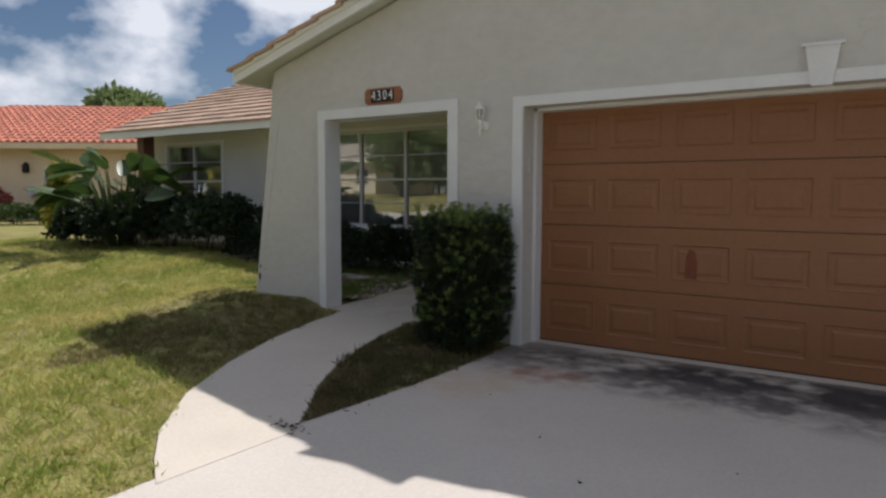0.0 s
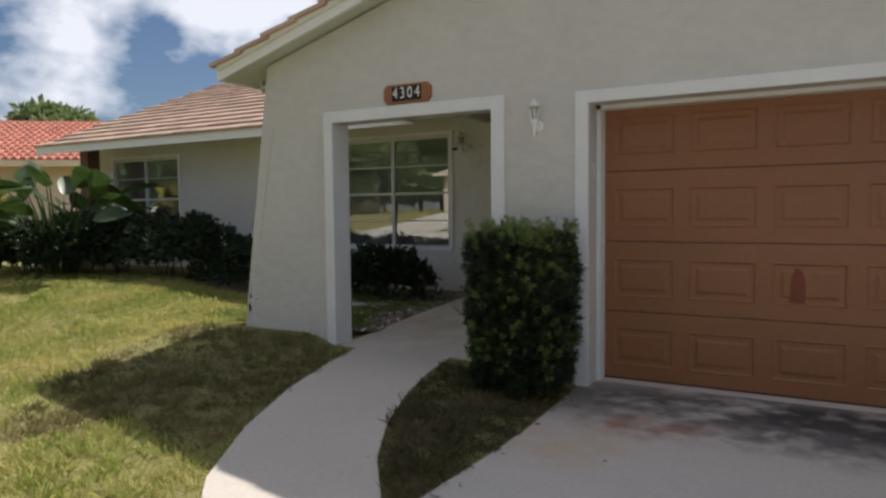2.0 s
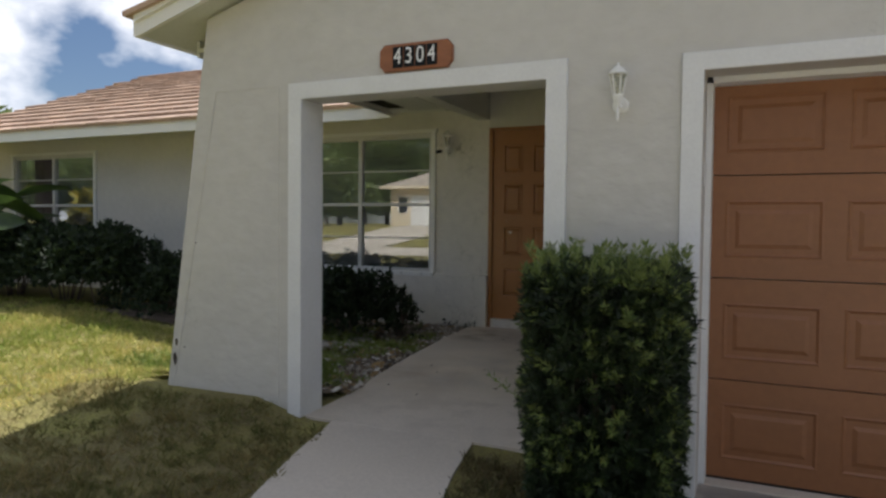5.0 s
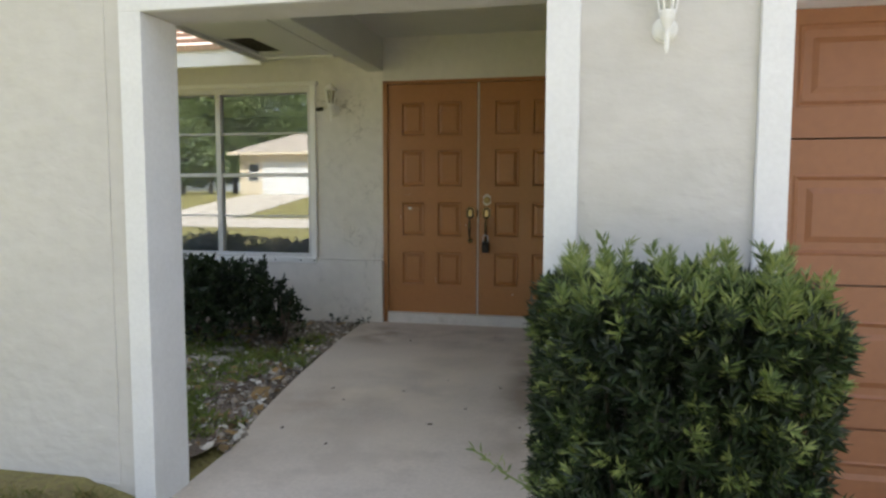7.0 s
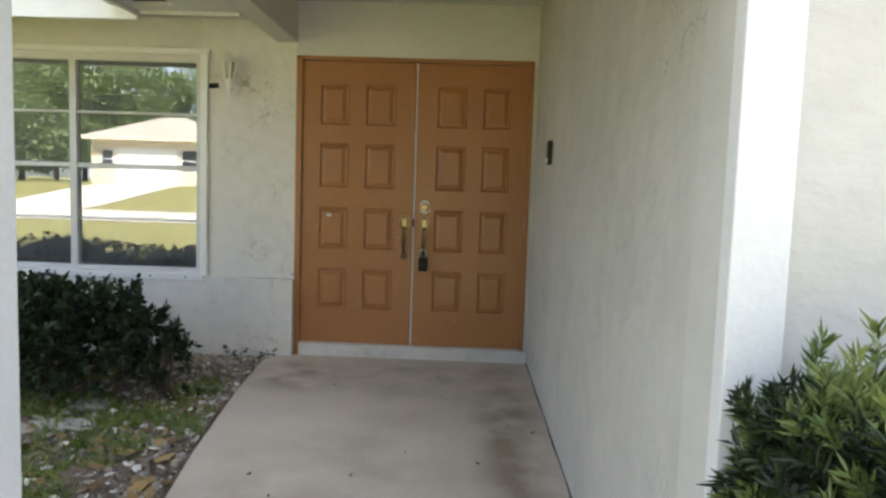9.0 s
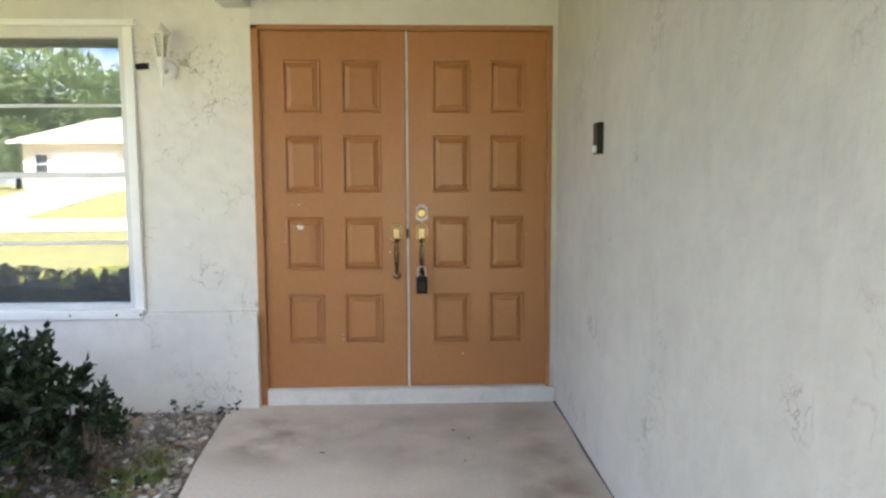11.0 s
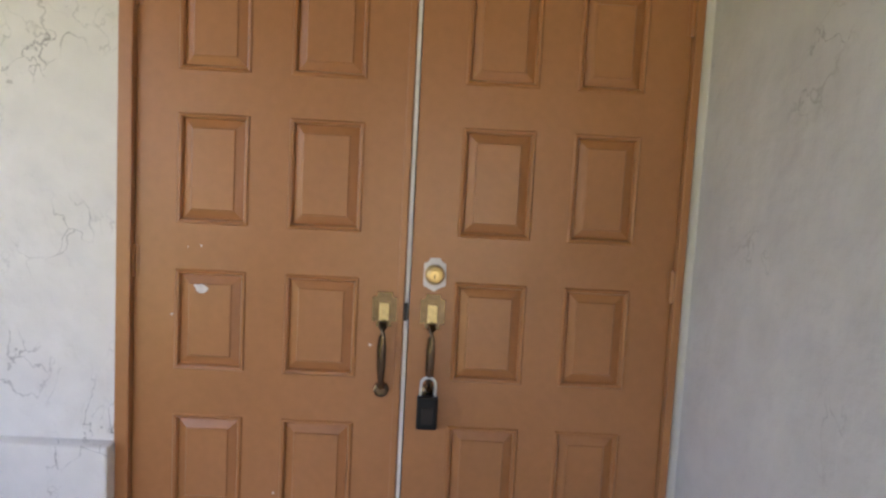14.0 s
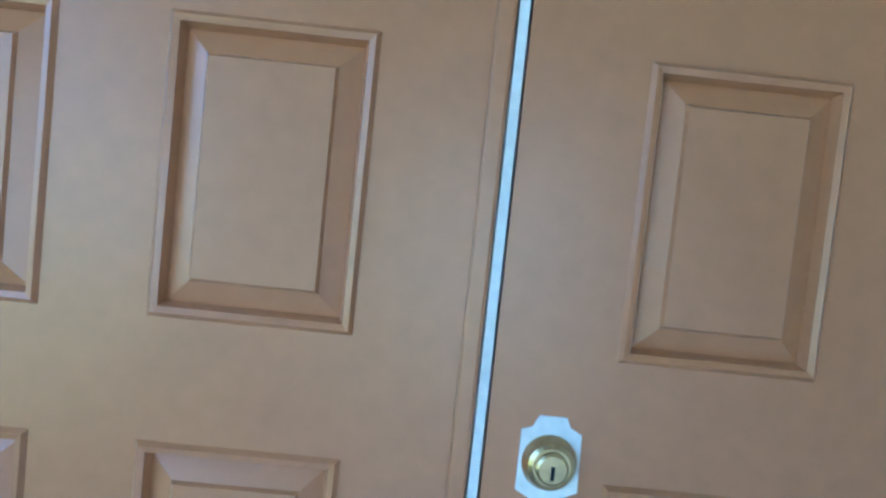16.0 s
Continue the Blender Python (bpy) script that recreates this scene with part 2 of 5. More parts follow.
spot(CONCRETE, (-4.2, 6.6, 0.0), (0.75, 1.3, 1.0), (0.74, 0.65, 0.53), 0.85, 2.0, 0.36, 0.62)
spot(CONCRETE, (-4.0, 8.2, 0.0), (0.9, 0.6, 1.0), (0.26, 0.23, 0.19), 0.45, 3.5, 0.45, 0.65)
trowelled(STUCCO, 3.2, 0.07, (1.0, 1.0, 2.2))
cracked(STUCCO, 1.6, (0.33, 0.32, 0.30), 0.5, 0.008, 0.60)
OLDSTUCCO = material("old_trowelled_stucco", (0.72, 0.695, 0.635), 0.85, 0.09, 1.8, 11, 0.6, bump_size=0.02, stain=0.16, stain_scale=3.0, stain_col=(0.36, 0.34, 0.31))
cracked(OLDSTUCCO, 3.0, (0.12, 0.11, 0.09), 0.75, 0.018, 0.48, (1.6, 1.6, 0.45))
cracked(OLDSTUCCO, 7.0, (0.25, 0.24, 0.22), 0.6, 0.026, 0.55, (1.2, 1.2, 0.7))
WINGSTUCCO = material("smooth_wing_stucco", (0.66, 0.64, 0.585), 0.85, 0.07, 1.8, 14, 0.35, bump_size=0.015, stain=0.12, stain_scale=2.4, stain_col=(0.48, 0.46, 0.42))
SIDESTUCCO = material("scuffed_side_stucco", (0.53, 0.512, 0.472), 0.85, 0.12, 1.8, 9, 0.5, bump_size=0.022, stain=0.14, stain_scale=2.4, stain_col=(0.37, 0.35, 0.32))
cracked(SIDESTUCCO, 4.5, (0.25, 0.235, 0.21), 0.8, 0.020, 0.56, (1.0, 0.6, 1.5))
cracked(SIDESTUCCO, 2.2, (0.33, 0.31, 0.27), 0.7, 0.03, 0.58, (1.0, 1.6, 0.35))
trowelled(OLDSTUCCO, 5.0, 0.12, (1.3, 1.3, 0.7))
trowelled(SIDESTUCCO, 3.0, 0.05, (1.0, 1.6, 0.6))
trowelled(WINGSTUCCO, 3.0, 0.03, (1.0, 1.0, 1.0))
DIRTYWHITE = material("scuffed_white_paint", (0.62, 0.60, 0.56), 0.6, 0.12, 6, 40, 0.25, stain=0.55, stain_scale=4, stain_col=(0.30, 0.27, 0.23))
SOIL = material("mulch_and_soil", (0.20, 0.155, 0.115), 0.95, 0.5, 5, 40, 0.9, bump_size=0.03)
LAWN = material("lawn_turf", (0.25, 0.24, 0.06), 0.95, 0.4, 1.5, 35, 0.9, dark=(0.16, 0.12, 0.05), bump_size=0.03)
# house shade put into the turf colour on both sides of the path
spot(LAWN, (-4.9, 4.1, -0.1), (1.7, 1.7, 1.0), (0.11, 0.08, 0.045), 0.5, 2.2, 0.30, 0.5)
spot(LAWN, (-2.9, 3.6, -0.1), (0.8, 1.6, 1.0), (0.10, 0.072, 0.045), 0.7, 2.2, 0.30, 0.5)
DARK = material("dark_metal", (0.022, 0.02, 0.018), 0.45, 0.2, 8, 80, 0.05, spec=0.25)
BRASS = material("worn_brass", (0.50, 0.37, 0.17), 0.3, 0.25, 20, 90, 0.05, metal=1.0)
BRONZE = material("aged_bronze", (0.17, 0.12, 0.075), 0.27, 0.3, 20, 90, 0.05, metal=0.9)
ROOM = material("room_plaster", (0.30, 0.29, 0.27), 0.9)
ALU = material("window_aluminium", (0.62, 0.62, 0.60), 0.4, 0.08, 8, 80, 0.05)
TILE = material("flat_roof_tile", (0.50, 0.35, 0.26), 0.85, 0.2, 3, 40, 0.4, per_piece=0.18, stain=0.3, stain_scale=2, stain_col=(0.25, 0.18, 0.14))
REDTILE = material("red_barrel_tile", (0.50, 0.165, 0.10), 0.75, 0.2, 3, 40, 0.3, per_piece=0.2)
PEACH = material("peach_stucco", (0.86, 0.70, 0.48), 0.85, 0.07, 2, 40, 0.2)
BROWNPOST = material("brown_painted_post", (0.16, 0.075, 0.045), 0.7, 0.2, 4, 50, 0.2)
PLAQUE = material("stained_wood_plaque", (0.30, 0.115, 0.05), 0.5, 0.3, 6, 60, 0.15, stretch=(1, 1, 6))
BLACK = material("black_plastic", (0.010, 0.010, 0.011), 0.45, 0.1, 8, 60, 0.03, spec=0.2)


def glass_material():
    m = bpy.data.materials.new("window_glass")
    m.use_nodes = True
    b = m.node_tree.nodes["Principled BSDF"]
    b.inputs["Base Color"].default_value = (0.80, 0.86, 0.84, 1)
    b.inputs["Roughness"].default_value, b.inputs["IOR"].default_value = 0.0, 2.9
    b.inputs["Transmission Weight"].default_value = 1.0
    n, l = m.node_tree.nodes, m.node_tree.links
    # diffuse film stands for haze and room light in the dark panes
    haze_film, sh = n.new("ShaderNodeBsdfDiffuse"), n.new("ShaderNodeMixShader")
    haze_film.inputs["Color"].default_value = (0.60, 0.66, 0.70, 1)
    sh.inputs["Fac"].default_value = 0.09
    l.new(b.outputs[0], sh.inputs[1])
    l.new(haze_film.outputs[0], sh.inputs[2])
    l.new(sh.outputs[0], n["Material Output"].inputs["Surface"])
    return m


GLASS = glass_material()


# ---- mesh helpers ----
def part(name, bm, mat, parent=None, label="", smooth=False):
    me = bpy.data.meshes.new(name)
    bmesh.ops.recalc_face_normals(bm, faces=bm.faces)
    bm.to_mesh(me)
    bm.free()
    me.materials.append(mat)
    if smooth:
        for p in me.polygons:
            p.use_smooth = True
    ob = new(name, me)
    if parent is not None:
        ob.parent = parent
        ob.matrix_parent_inverse = parent.matrix_basis.inverted()
    if label:
        tagged(ob, label)
    return ob


def thing(name, x, y, z, label, category, group="", kind=""):
    e = new(name)
    e.matrix_basis = Matrix.Translation((x, y, z))
    return tagged(e, label, category, group, kind)


def block(bm, x0, x1, y0, y1, z0, z1, bevel=0.0):
    vs = [bm.verts.new((x, y, z)) for z in (z0, z1) for y in (y0, y1) for x in (x0, x1)]
    fs = [bm.faces.new([vs[i] for i in q]) for q in ((0, 2, 3, 1), (4, 5, 7, 6), (0, 1, 5, 4), (2, 6, 7, 3), (0, 4, 6, 2), (1, 3, 7, 5))]
    if bevel:
        es = {e for f in fs for e in f.edges}
        bmesh.ops.bevel(bm, geom=list(es), offset=bevel, segments=2, affect="EDGES", profile=0.6)
    return bm


def blocks(*items):
    bm = bmesh.new()
    for it in items:
        block(bm, *it)
    return bm


def prism(bm, poly, a, b, axis="y"):
    """Extrudes a polygon of (u, v) from a to b along an axis; (u, v) are (x, z) for y, (y, z) for x, (x, y) for z."""
    def at(u, v, w):
        return {"y": (u, w, v), "x": (w, u, v), "z": (u, v, w)}[axis]
    lo = [bm.verts.new(at(u, v, a)) for u, v in poly]
    hi = [bm.verts.new(at(u, v, b)) for u, v in poly]
    bm.faces.new(lo)
    bm.faces.new(hi[::-1])
    k = len(poly)
    for i in range(k):
        bm.faces.new((lo[i], hi[i], hi[(i + 1) % k], lo[(i + 1) % k]))
    return bm


def lathe(bm, rings, segs=16, m=Matrix()):
    """Turned shape about z from (radius, z) rings."""
    loops = []
    for r, z in rings:
        loops.append([bm.verts.new(m @ Vector((r * math.cos(2 * math.pi * i / segs), r * math.sin(2 * math.pi * i / segs), z))) for i in range(segs)])
    for a, b in zip(loops, loops[1:]):
        for i in range(segs):
            bm.faces.new((a[i], a[(i + 1) % segs], b[(i + 1) % segs], b[i]))
    bm.faces.new(loops[0][::-1])
    bm.faces.new(loops[-1])
    return bm


def tube(bm, pts, radii, segs=8):
    """Round bar along points."""
    loops = []
    pts = [Vector(p) for p in pts]
    for i, p in enumerate(pts):
        d = (pts[min(i + 1, len(pts) - 1)] - pts[max(i - 1, 0)]).normalized()
        s = d.cross(Vector((0.13, 0.29, 0.95))).normalized()
        u = d.cross(s)
        r = radii[i] if isinstance(radii, (list, tuple)) else radii
        loops.append([bm.verts.new(p + r * (math.cos(2 * math.pi * k / segs) * s + math.sin(2 * math.pi * k / segs) * u)) for k in range(segs)])
    for a, b in zip(loops, loops[1:]):
        for k in range(segs):
            bm.faces.new((a[k], a[(k + 1) % segs], b[(k + 1) % segs], b[k]))
    bm.faces.new(loops[0][::-1])
    bm.faces.new(loops[-1])
    return bm


# ---- plan ----
FACE = 4.99          # front of the garage gable wall
FBACK = 5.19
DOORWALL = 8.72      # wall with the entrance and the windows
PORCH_L, PORCH_R = -4.660, -3.165
ARCH_TOP = 1.89
GAR_L, GAR_R, GAR_TOP = -2.425, 1.865, 1.875
GY = 5.28            # face of the garage door
RIDGE_X, RAKE_X, RAKE_Z, PITCH = -1.7, -5.775, 2.33, 0.288


def rake(x):
    return RAKE_Z + PITCH * (min(x, 2 * RIDGE_X - x) - RAKE_X)


def smooth01(a, b, v):
    t = min(1, max(0, (v - a) / (b - a)))
    return t * t * (3 - 2 * t)


def ground_z(x, y):
    z = -0.115 + 0.28 * smooth01(-4.6, -10.0, x) * smooth01(2.0, 7.0, y)
    z += 0.10 * smooth01(-4.62, -4.85, x) * smooth01(-7.5, -6.0, x) * smooth01(4.0, 4.9, y) * smooth01(5.6, 5.2, y)
    z += 0.09 * smooth01(2.4, 5.0, y) * smooth01(-2.45, -3.2, x) * (1 - smooth01(-4.6, -7.5, x))
    z -= 0.02 * smooth01(0, -6, y) * 10 * 0.5
    z += 1.2 * smooth01(-15, -30, y)
    return z


# ground: one sheet out to the horizon
def axis_steps(lo, hi, fine_lo, fine_hi, fine, coarse):
    out, v = [], fine_lo
    while v < fine_hi:
        out.append(v)
        v += fine
    v, s = fine_hi, fine
    while v < hi:
        out.append(v)
        s = min(s * 1.5, coarse)
        v += s
    v, s = fine_lo, fine
    while v > lo:
        s = min(s * 1.5, coarse)
        v -= s
        out.append(v)
    return sorted(out)


xs = axis_steps(-900, 900, -15, 4, 0.4, 200)
ys = axis_steps(-900, 900, -40, 10, 0.5, 200)
bm = bmesh.new()
gv = [[bm.verts.new((x, y, ground_z(x, y))) for x in xs] for y in ys]
for j in range(len(ys) - 1):
    for i in range(len(xs) - 1):
        bm.faces.new((gv[j][i], gv[j][i + 1], gv[j + 1][i + 1], gv[j + 1][i]))
ground = tagged(part("ground", bm, LAWN, smooth=True), "grass lawn with dry brown patches, painted darker in the shade of the house", "lawn", kind="structure")

# driveway
bm = bmesh.new()
dys = [-14 + 0.5 * i for i in range(39)] + [5.12, 5.29]
prev = None
for y in dys:
    z = -0.105 if y > 0 else ground_z(0, y) + 0.02
    row = [bm.verts.new((x, y, z)) for x in (-2.47 + 0.03 * math.sin(y * 2.1), 0, 2.4)] + [bm.verts.new((x, y, z - 0.25)) for x in (2.4, -2.47)]
    if prev:
        for i in range(5):
            bm.faces.new((prev[i], prev[(i + 1) % 5], row[(i + 1) % 5], row[i]))
    else:
        bm.faces.new(row)
    prev = row
bm.faces.new(prev[::-1])
driveway = tagged(part("driveway", bm, DRIVE), "pale concrete driveway with dark and rusty stains at the garage", "driveway", kind="structure")

# curving walk from the driveway to the porch
left_edge = [(-2.42, 1.62), (-2.68, 1.78), (-3.01, 2.02), (-3.46, 2.5), (-3.82, 3.1), (-4.11, 3.78), (-4.30, 4.42), (-4.46, 5.04)]
right_edge = [(-2.42, 2.42), (-2.47, 2.5), (-2.64, 2.74), (-2.90, 3.08), (-3.14, 3.52), (-3.33, 4.02), (-3.46, 4.52), (-3.56, 5.04)]
bm = bmesh.new()
prev = None
for (lx, ly), (rx, ry) in zip(left_edge, right_edge):
    f = smooth01(2.0, 5.1, (ly + ry) / 2)
    z = -0.101 + 0.09 * f
    row = [bm.verts.new(p) for p in ((lx, ly, z), (rx, ry, z), (rx, ry, z - 0.3), (lx, ly, z - 0.3))]
    if prev:
        for i in range(4):
            bm.faces.new((prev[i], prev[(i + 1) % 4], row[(i + 1) % 4], row[i]))
    else:
        bm.faces.new(row)
    prev = row
bm.faces.new(prev[::-1])
tagged(part("walkway", bm, CONCRETE), "curved pale concrete garden path to the porch", "path", kind="structure")


def slab_z(y):
    return float(np.interp(y, [5.0, 5.6, 8.72], [-0.01, 0.004, 0.026]))


bm = bmesh.new()
prev = None
for lx, y in ((-4.655, 5.0), (-4.68, 5.6), (-4.79, 6.1), (-4.9, 6.8), (-5.03, 7.9), (-5.08, 8.71)):
    row = [bm.verts.new(p) for p in ((lx, y, slab_z(y)), (PORCH_R, y, slab_z(y)), (PORCH_R, y, -0.3), (lx, y, -0.3))]
    if prev:
        for i in range(4):
            bm.faces.new((prev[i], prev[(i + 1) % 4], row[(i + 1) % 4], row[i]))
    else:
        bm.faces.new(row)
    prev = row
bm.faces.new(prev[::-1])
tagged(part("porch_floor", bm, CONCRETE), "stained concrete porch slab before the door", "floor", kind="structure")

GRIME = material("grimy_joint", (0.06, 0.05, 0.042), 0.95, 0.4, 9, 60, 0.4)
bm = bmesh.new()
prev = None
for k in range(18):
    y = 5.25 + k * (8.69 - 5.25) / 17
    w = 0.004 + 0.006 * math.sin(k * 2.3) ** 2
    row = [bm.verts.new(p) for p in ((PORCH_R - w, y, slab_z(y) + 0.0005), (PORCH_R - w * 0.6, y, slab_z(y) + 0.004), (PORCH_R - 0.0005, y, slab_z(y) + 0.005), (PORCH_R - 0.0005, y, slab_z(y) - 0.01), (PORCH_R - w, y, slab_z(y) - 0.01))]
    if prev:
        for i in range(5):
            bm.faces.new((prev[i], prev[(i + 1) % 5], row[(i + 1) % 5], row[i]))
    else:
        bm.faces.new(row)
    prev = row
bm.faces.new(prev[::-1])
tagged(part("joint_porch", bm, GRIME), "dark dirt in the joint along the porch wall", "joint", kind="structure")

# gable wall with the porch opening and the garage opening
def top_poly(x0, x1, z0, x0_bottom=None):
    p = [(x0 if x0_bottom is None else x0_bottom, z0), (x1, z0), (x1, rake(x1))]
    if x0 < RIDGE_X < x1:
        p.append((RIDGE_X, rake(RIDGE_X)))
    return p + [(x0, rake(x0))]


bm = bmesh.new()
prism(bm, top_poly(-5.40, PORCH_L, -0.4, -5.818), FACE, FBACK)
prism(bm, top_poly(PORCH_L, PORCH_R, ARCH_TOP), FACE, FBACK)
prism(bm, top_poly(PORCH_R, GAR_L, -0.4), FACE, FBACK)
prism(bm, top_poly(GAR_L, GAR_R, GAR_TOP), FACE, FBACK)
prism(bm, top_poly(GAR_R, 2.2, -0.4), FACE, FBACK)
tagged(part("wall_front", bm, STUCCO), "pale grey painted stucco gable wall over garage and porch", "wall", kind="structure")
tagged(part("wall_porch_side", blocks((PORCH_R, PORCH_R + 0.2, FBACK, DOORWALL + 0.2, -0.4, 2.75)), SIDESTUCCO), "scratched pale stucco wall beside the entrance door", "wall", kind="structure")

W1 = (-8.47, -5.60, 0.61, 2.19)
W2 = (-12.95, -11.14, 0.62, 2.14)
DX0, DX1, DTOP = -4.905, -3.195, 2.215
bm = blocks((DX1, PORCH_R + 0.0, DOORWALL, DOORWALL + 0.2, -0.4, 2.75), (DX0, DX1, DOORWALL, DOORWALL + 0.2, DTOP, 2.75))
tagged(part("wall_over_door", bm, WINGSTUCCO), "pale painted stucco above the entrance doors", "wall", kind="structure")
bm = blocks((W1[1], DX0, DOORWALL, DOORWALL + 0.2, -0.4, 2.62))
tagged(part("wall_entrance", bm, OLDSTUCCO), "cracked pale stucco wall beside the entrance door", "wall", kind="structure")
bm = blocks((W1[0], W1[1], DOORWALL, DOORWALL + 0.2, -0.4, W1[2]), (W1[0], W1[1], DOORWALL, DOORWALL + 0.2, W1[3], 2.60),
            (W2[1], W1[0], DOORWALL, DOORWALL + 0.2, -0.4, 2.60), (W2[0], W2[1], DOORWALL, DOORWALL + 0.2, -0.4, W2[2]), (W2[0], W2[1], DOORWALL, DOORWALL + 0.2, W2[3], 2.60),
            (-13.7, W2[0], DOORWALL, DOORWALL + 0.2, -0.4, 2.60))
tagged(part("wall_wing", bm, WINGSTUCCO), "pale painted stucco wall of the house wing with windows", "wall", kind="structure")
bm = blocks((-13.7, DX0 + 0.004, DOORWALL - 0.065, DOORWALL + 0.002, -0.4, 0.593, 0.008))
tagged(part("wall_plinth", bm, OLDSTUCCO), "projecting lower stucco band under the windows", "wall", kind="structure")

# closed rooms behind windows, doors and garage
bm = blocks((-13.7, -3.0, 13.0, 13.2, -0.4, 2.75), (-13.9, -13.7, DOORWALL, 13.2, -0.4, 2.40), (-3.165, -2.965, DOORWALL + 0.2, 13.2, -0.4, 2.75),
            (-13.7, -3.165, DOORWALL + 0.2, 13.0, -0.3, 0.0))
tagged(part("wall_rooms", bm, ROOM), "dim plain plaster rooms behind the windows", "wall", kind="structure")
bm = blocks((2.0, 2.2, FBACK, 12.0, -0.4, 2.33), (-2.965, 2.2, 12.0, 12.2, -0.4, 2.33), (-2.965, 2.0, FBACK + 0.15, 12.0, -0.3, -0.16))
tagged(part("wall_garage", bm, ROOM), "plain garage walls behind the garage door", "wall", kind="structure")
tagged(part("ceiling_rooms", blocks((-13.7, -5.0, DOORWALL + 0.2, 13.0, 2.42, 2.50), (-5.0, 1.0, DOORWALL, 13.0, 2.75, 2.85)), ROOM), "plain plaster room ceiling", "ceiling", kind="structure")

# porch ceiling: low soffit on the garden side, a beam, and a raised panel before the door
BEAM_L, BEAM_R, SOF_L, SOF_Z, CEIL_Z = -5.05, -4.90, -5.66, 2.30, 2.60
VENT = (-5.62, -5.39, 7.20, 7.75)
bm = blocks((SOF_L, BEAM_L, FBACK, VENT[2], SOF_Z, SOF_Z + 0.03), (SOF_L, BEAM_L, VENT[3], 7.88, SOF_Z, SOF_Z + 0.03),
            (SOF_L, VENT[0], VENT[2], VENT[3], SOF_Z, SOF_Z + 0.03), (VENT[1], BEAM_L, VENT[2], VENT[3], SOF_Z, SOF_Z + 0.03),
            (BEAM_R, PORCH_R, FBACK, DOORWALL, CEIL_Z, CEIL_Z + 0.03), (SOF_L - 0.02, SOF_L, FBACK, 7.88, SOF_Z - 0.03, SOF_Z + 0.12))
prism(bm, [(7.88, SOF_Z - 0.02), (DOORWALL, 2.46), (DOORWALL, 2.49), (7.88, SOF_Z + 0.03)], -5.68, BEAM_L, "x")
tagged(part("ceiling_porch", bm, CEIL), "painted porch ceiling with a raised panel and an open vent hole", "ceiling", kind="structure")
tagged(part("beam_porch", blocks((BEAM_L, BEAM_R, FBACK, DOORWALL, SOF_Z + 0.005, CEIL_Z + 0.03, 0.006)), CEIL), "painted beam across the porch ceiling", "beam", kind="structure")
# black sheet and slats are added so the soffit hole stays dark
vent = thing("ceiling_vent", -5.505, 7.475, SOF_Z, "vent hole in the porch soffit, darkened by an added black backing and slats", "vent")
part("dark_backing", blocks((VENT[0], VENT[1], VENT[2], VENT[3], SOF_Z + 0.05, SOF_Z + 0.055)), BLACK, vent)
for k in range(12):
    yk = VENT[2] + 0.02 + k * 0.044
    part("added_slat", blocks((VENT[0] + 0.004, VENT[1] - 0.004, yk, yk + 0.006, SOF_Z + 0.012, SOF_Z + 0.042)), DARK, vent)

# garage gable roof with fascia
bm = bmesh.new()
for s in (1, -1):
    x0 = RAKE_X if s == 1 else 2 * RIDGE_X - RAKE_X
    for xa, ya, yb in ((x0 - s * 0.03, 4.83, 7.9), (-4.9 if s == 1 else x0 + 0.03, 7.9, 13.6)):
        prism(bm, [(xa, rake(xa) + 0.13), (RIDGE_X, rake(RIDGE_X) + 0.13), (RIDGE_X, rake(RIDGE_X) + 0.02), (xa, rake(xa) + 0.02)], ya, yb)
tagged(part("roof_gable", bm, CEIL), "low-pitched gable roof deck over garage and porch", "roof", kind="structure")
bm = bmesh.new()
for s in (1, -1):
    x0 = RAKE_X if s == 1 else 2 * RIDGE_X - RAKE_X
    for (d0, d1, ya, yb) in ((0.0, 0.085, 4.80, 4.83), (0.083, 0.15, 4.775, 4.83)):
        prism(bm, [(x0 - s * 0.03, rake(x0) + d0), (RIDGE_X, rake(RIDGE_X) + d0), (RIDGE_X, rake(RIDGE_X) + d1), (x0 - s * 0.03, rake(x0) + d1)], ya, yb)
    xa, xb = sorted((x0 - s * 0.06, x0 - s * 0.03))
    block(bm, xa, xb, 4.80, 7.9 if s == 1 else 13.6, rake(x0) - 0.0, rake(x0) + 0.14)
tagged(part("fascia_gable", bm, WHITE), "white two-step wooden fascia along the gable roof edge", "fascia", kind="structure")

# main roof: eave facing the lawn
EAVE_Y, EAVE_Z, MPITCH, ML, MR = 7.92, 2.40, 0.41, -14.1, -5.68
bm = bmesh.new()
prism(bm, [(EAVE_Y, EAVE_Z - 0.02), (13.0, EAVE_Z - 0.02 + MPITCH * 4.95), (17.95, EAVE_Z - 0.02), (17.95, EAVE_Z - 0.08), (13.0, EAVE_Z - 0.08 + MPITCH * 4.95), (EAVE_Y, EAVE_Z - 0.08)], ML + 0.02, MR, "x")
tagged(part("roof_main", bm, CEIL), "roof deck of the main house wing", "roof", kind="structure")
bm = bmesh.new()
prism(bm, [(9.2, EAVE_Z - 0.02 + MPITCH * 1.15), (13.0, EAVE_Z - 0.02 + MPITCH * 4.95), (17.95, EAVE_Z - 0.02), (17.95, 2.2), (9.2, 2.86)], MR, -4.0, "x")
tagged(part("roof_valley", bm, TILE), "tiled roof slope meeting the garage gable", "roof", kind="structure")
tagged(part("fascia_main", blocks((ML, MR, EAVE_Y - 0.025, EAVE_Y, EAVE_Z - 0.15, EAVE_Z - 0.01, 0.004)), WHITE), "white eave fascia board", "fascia", kind="structure")
bm = bmesh.new()
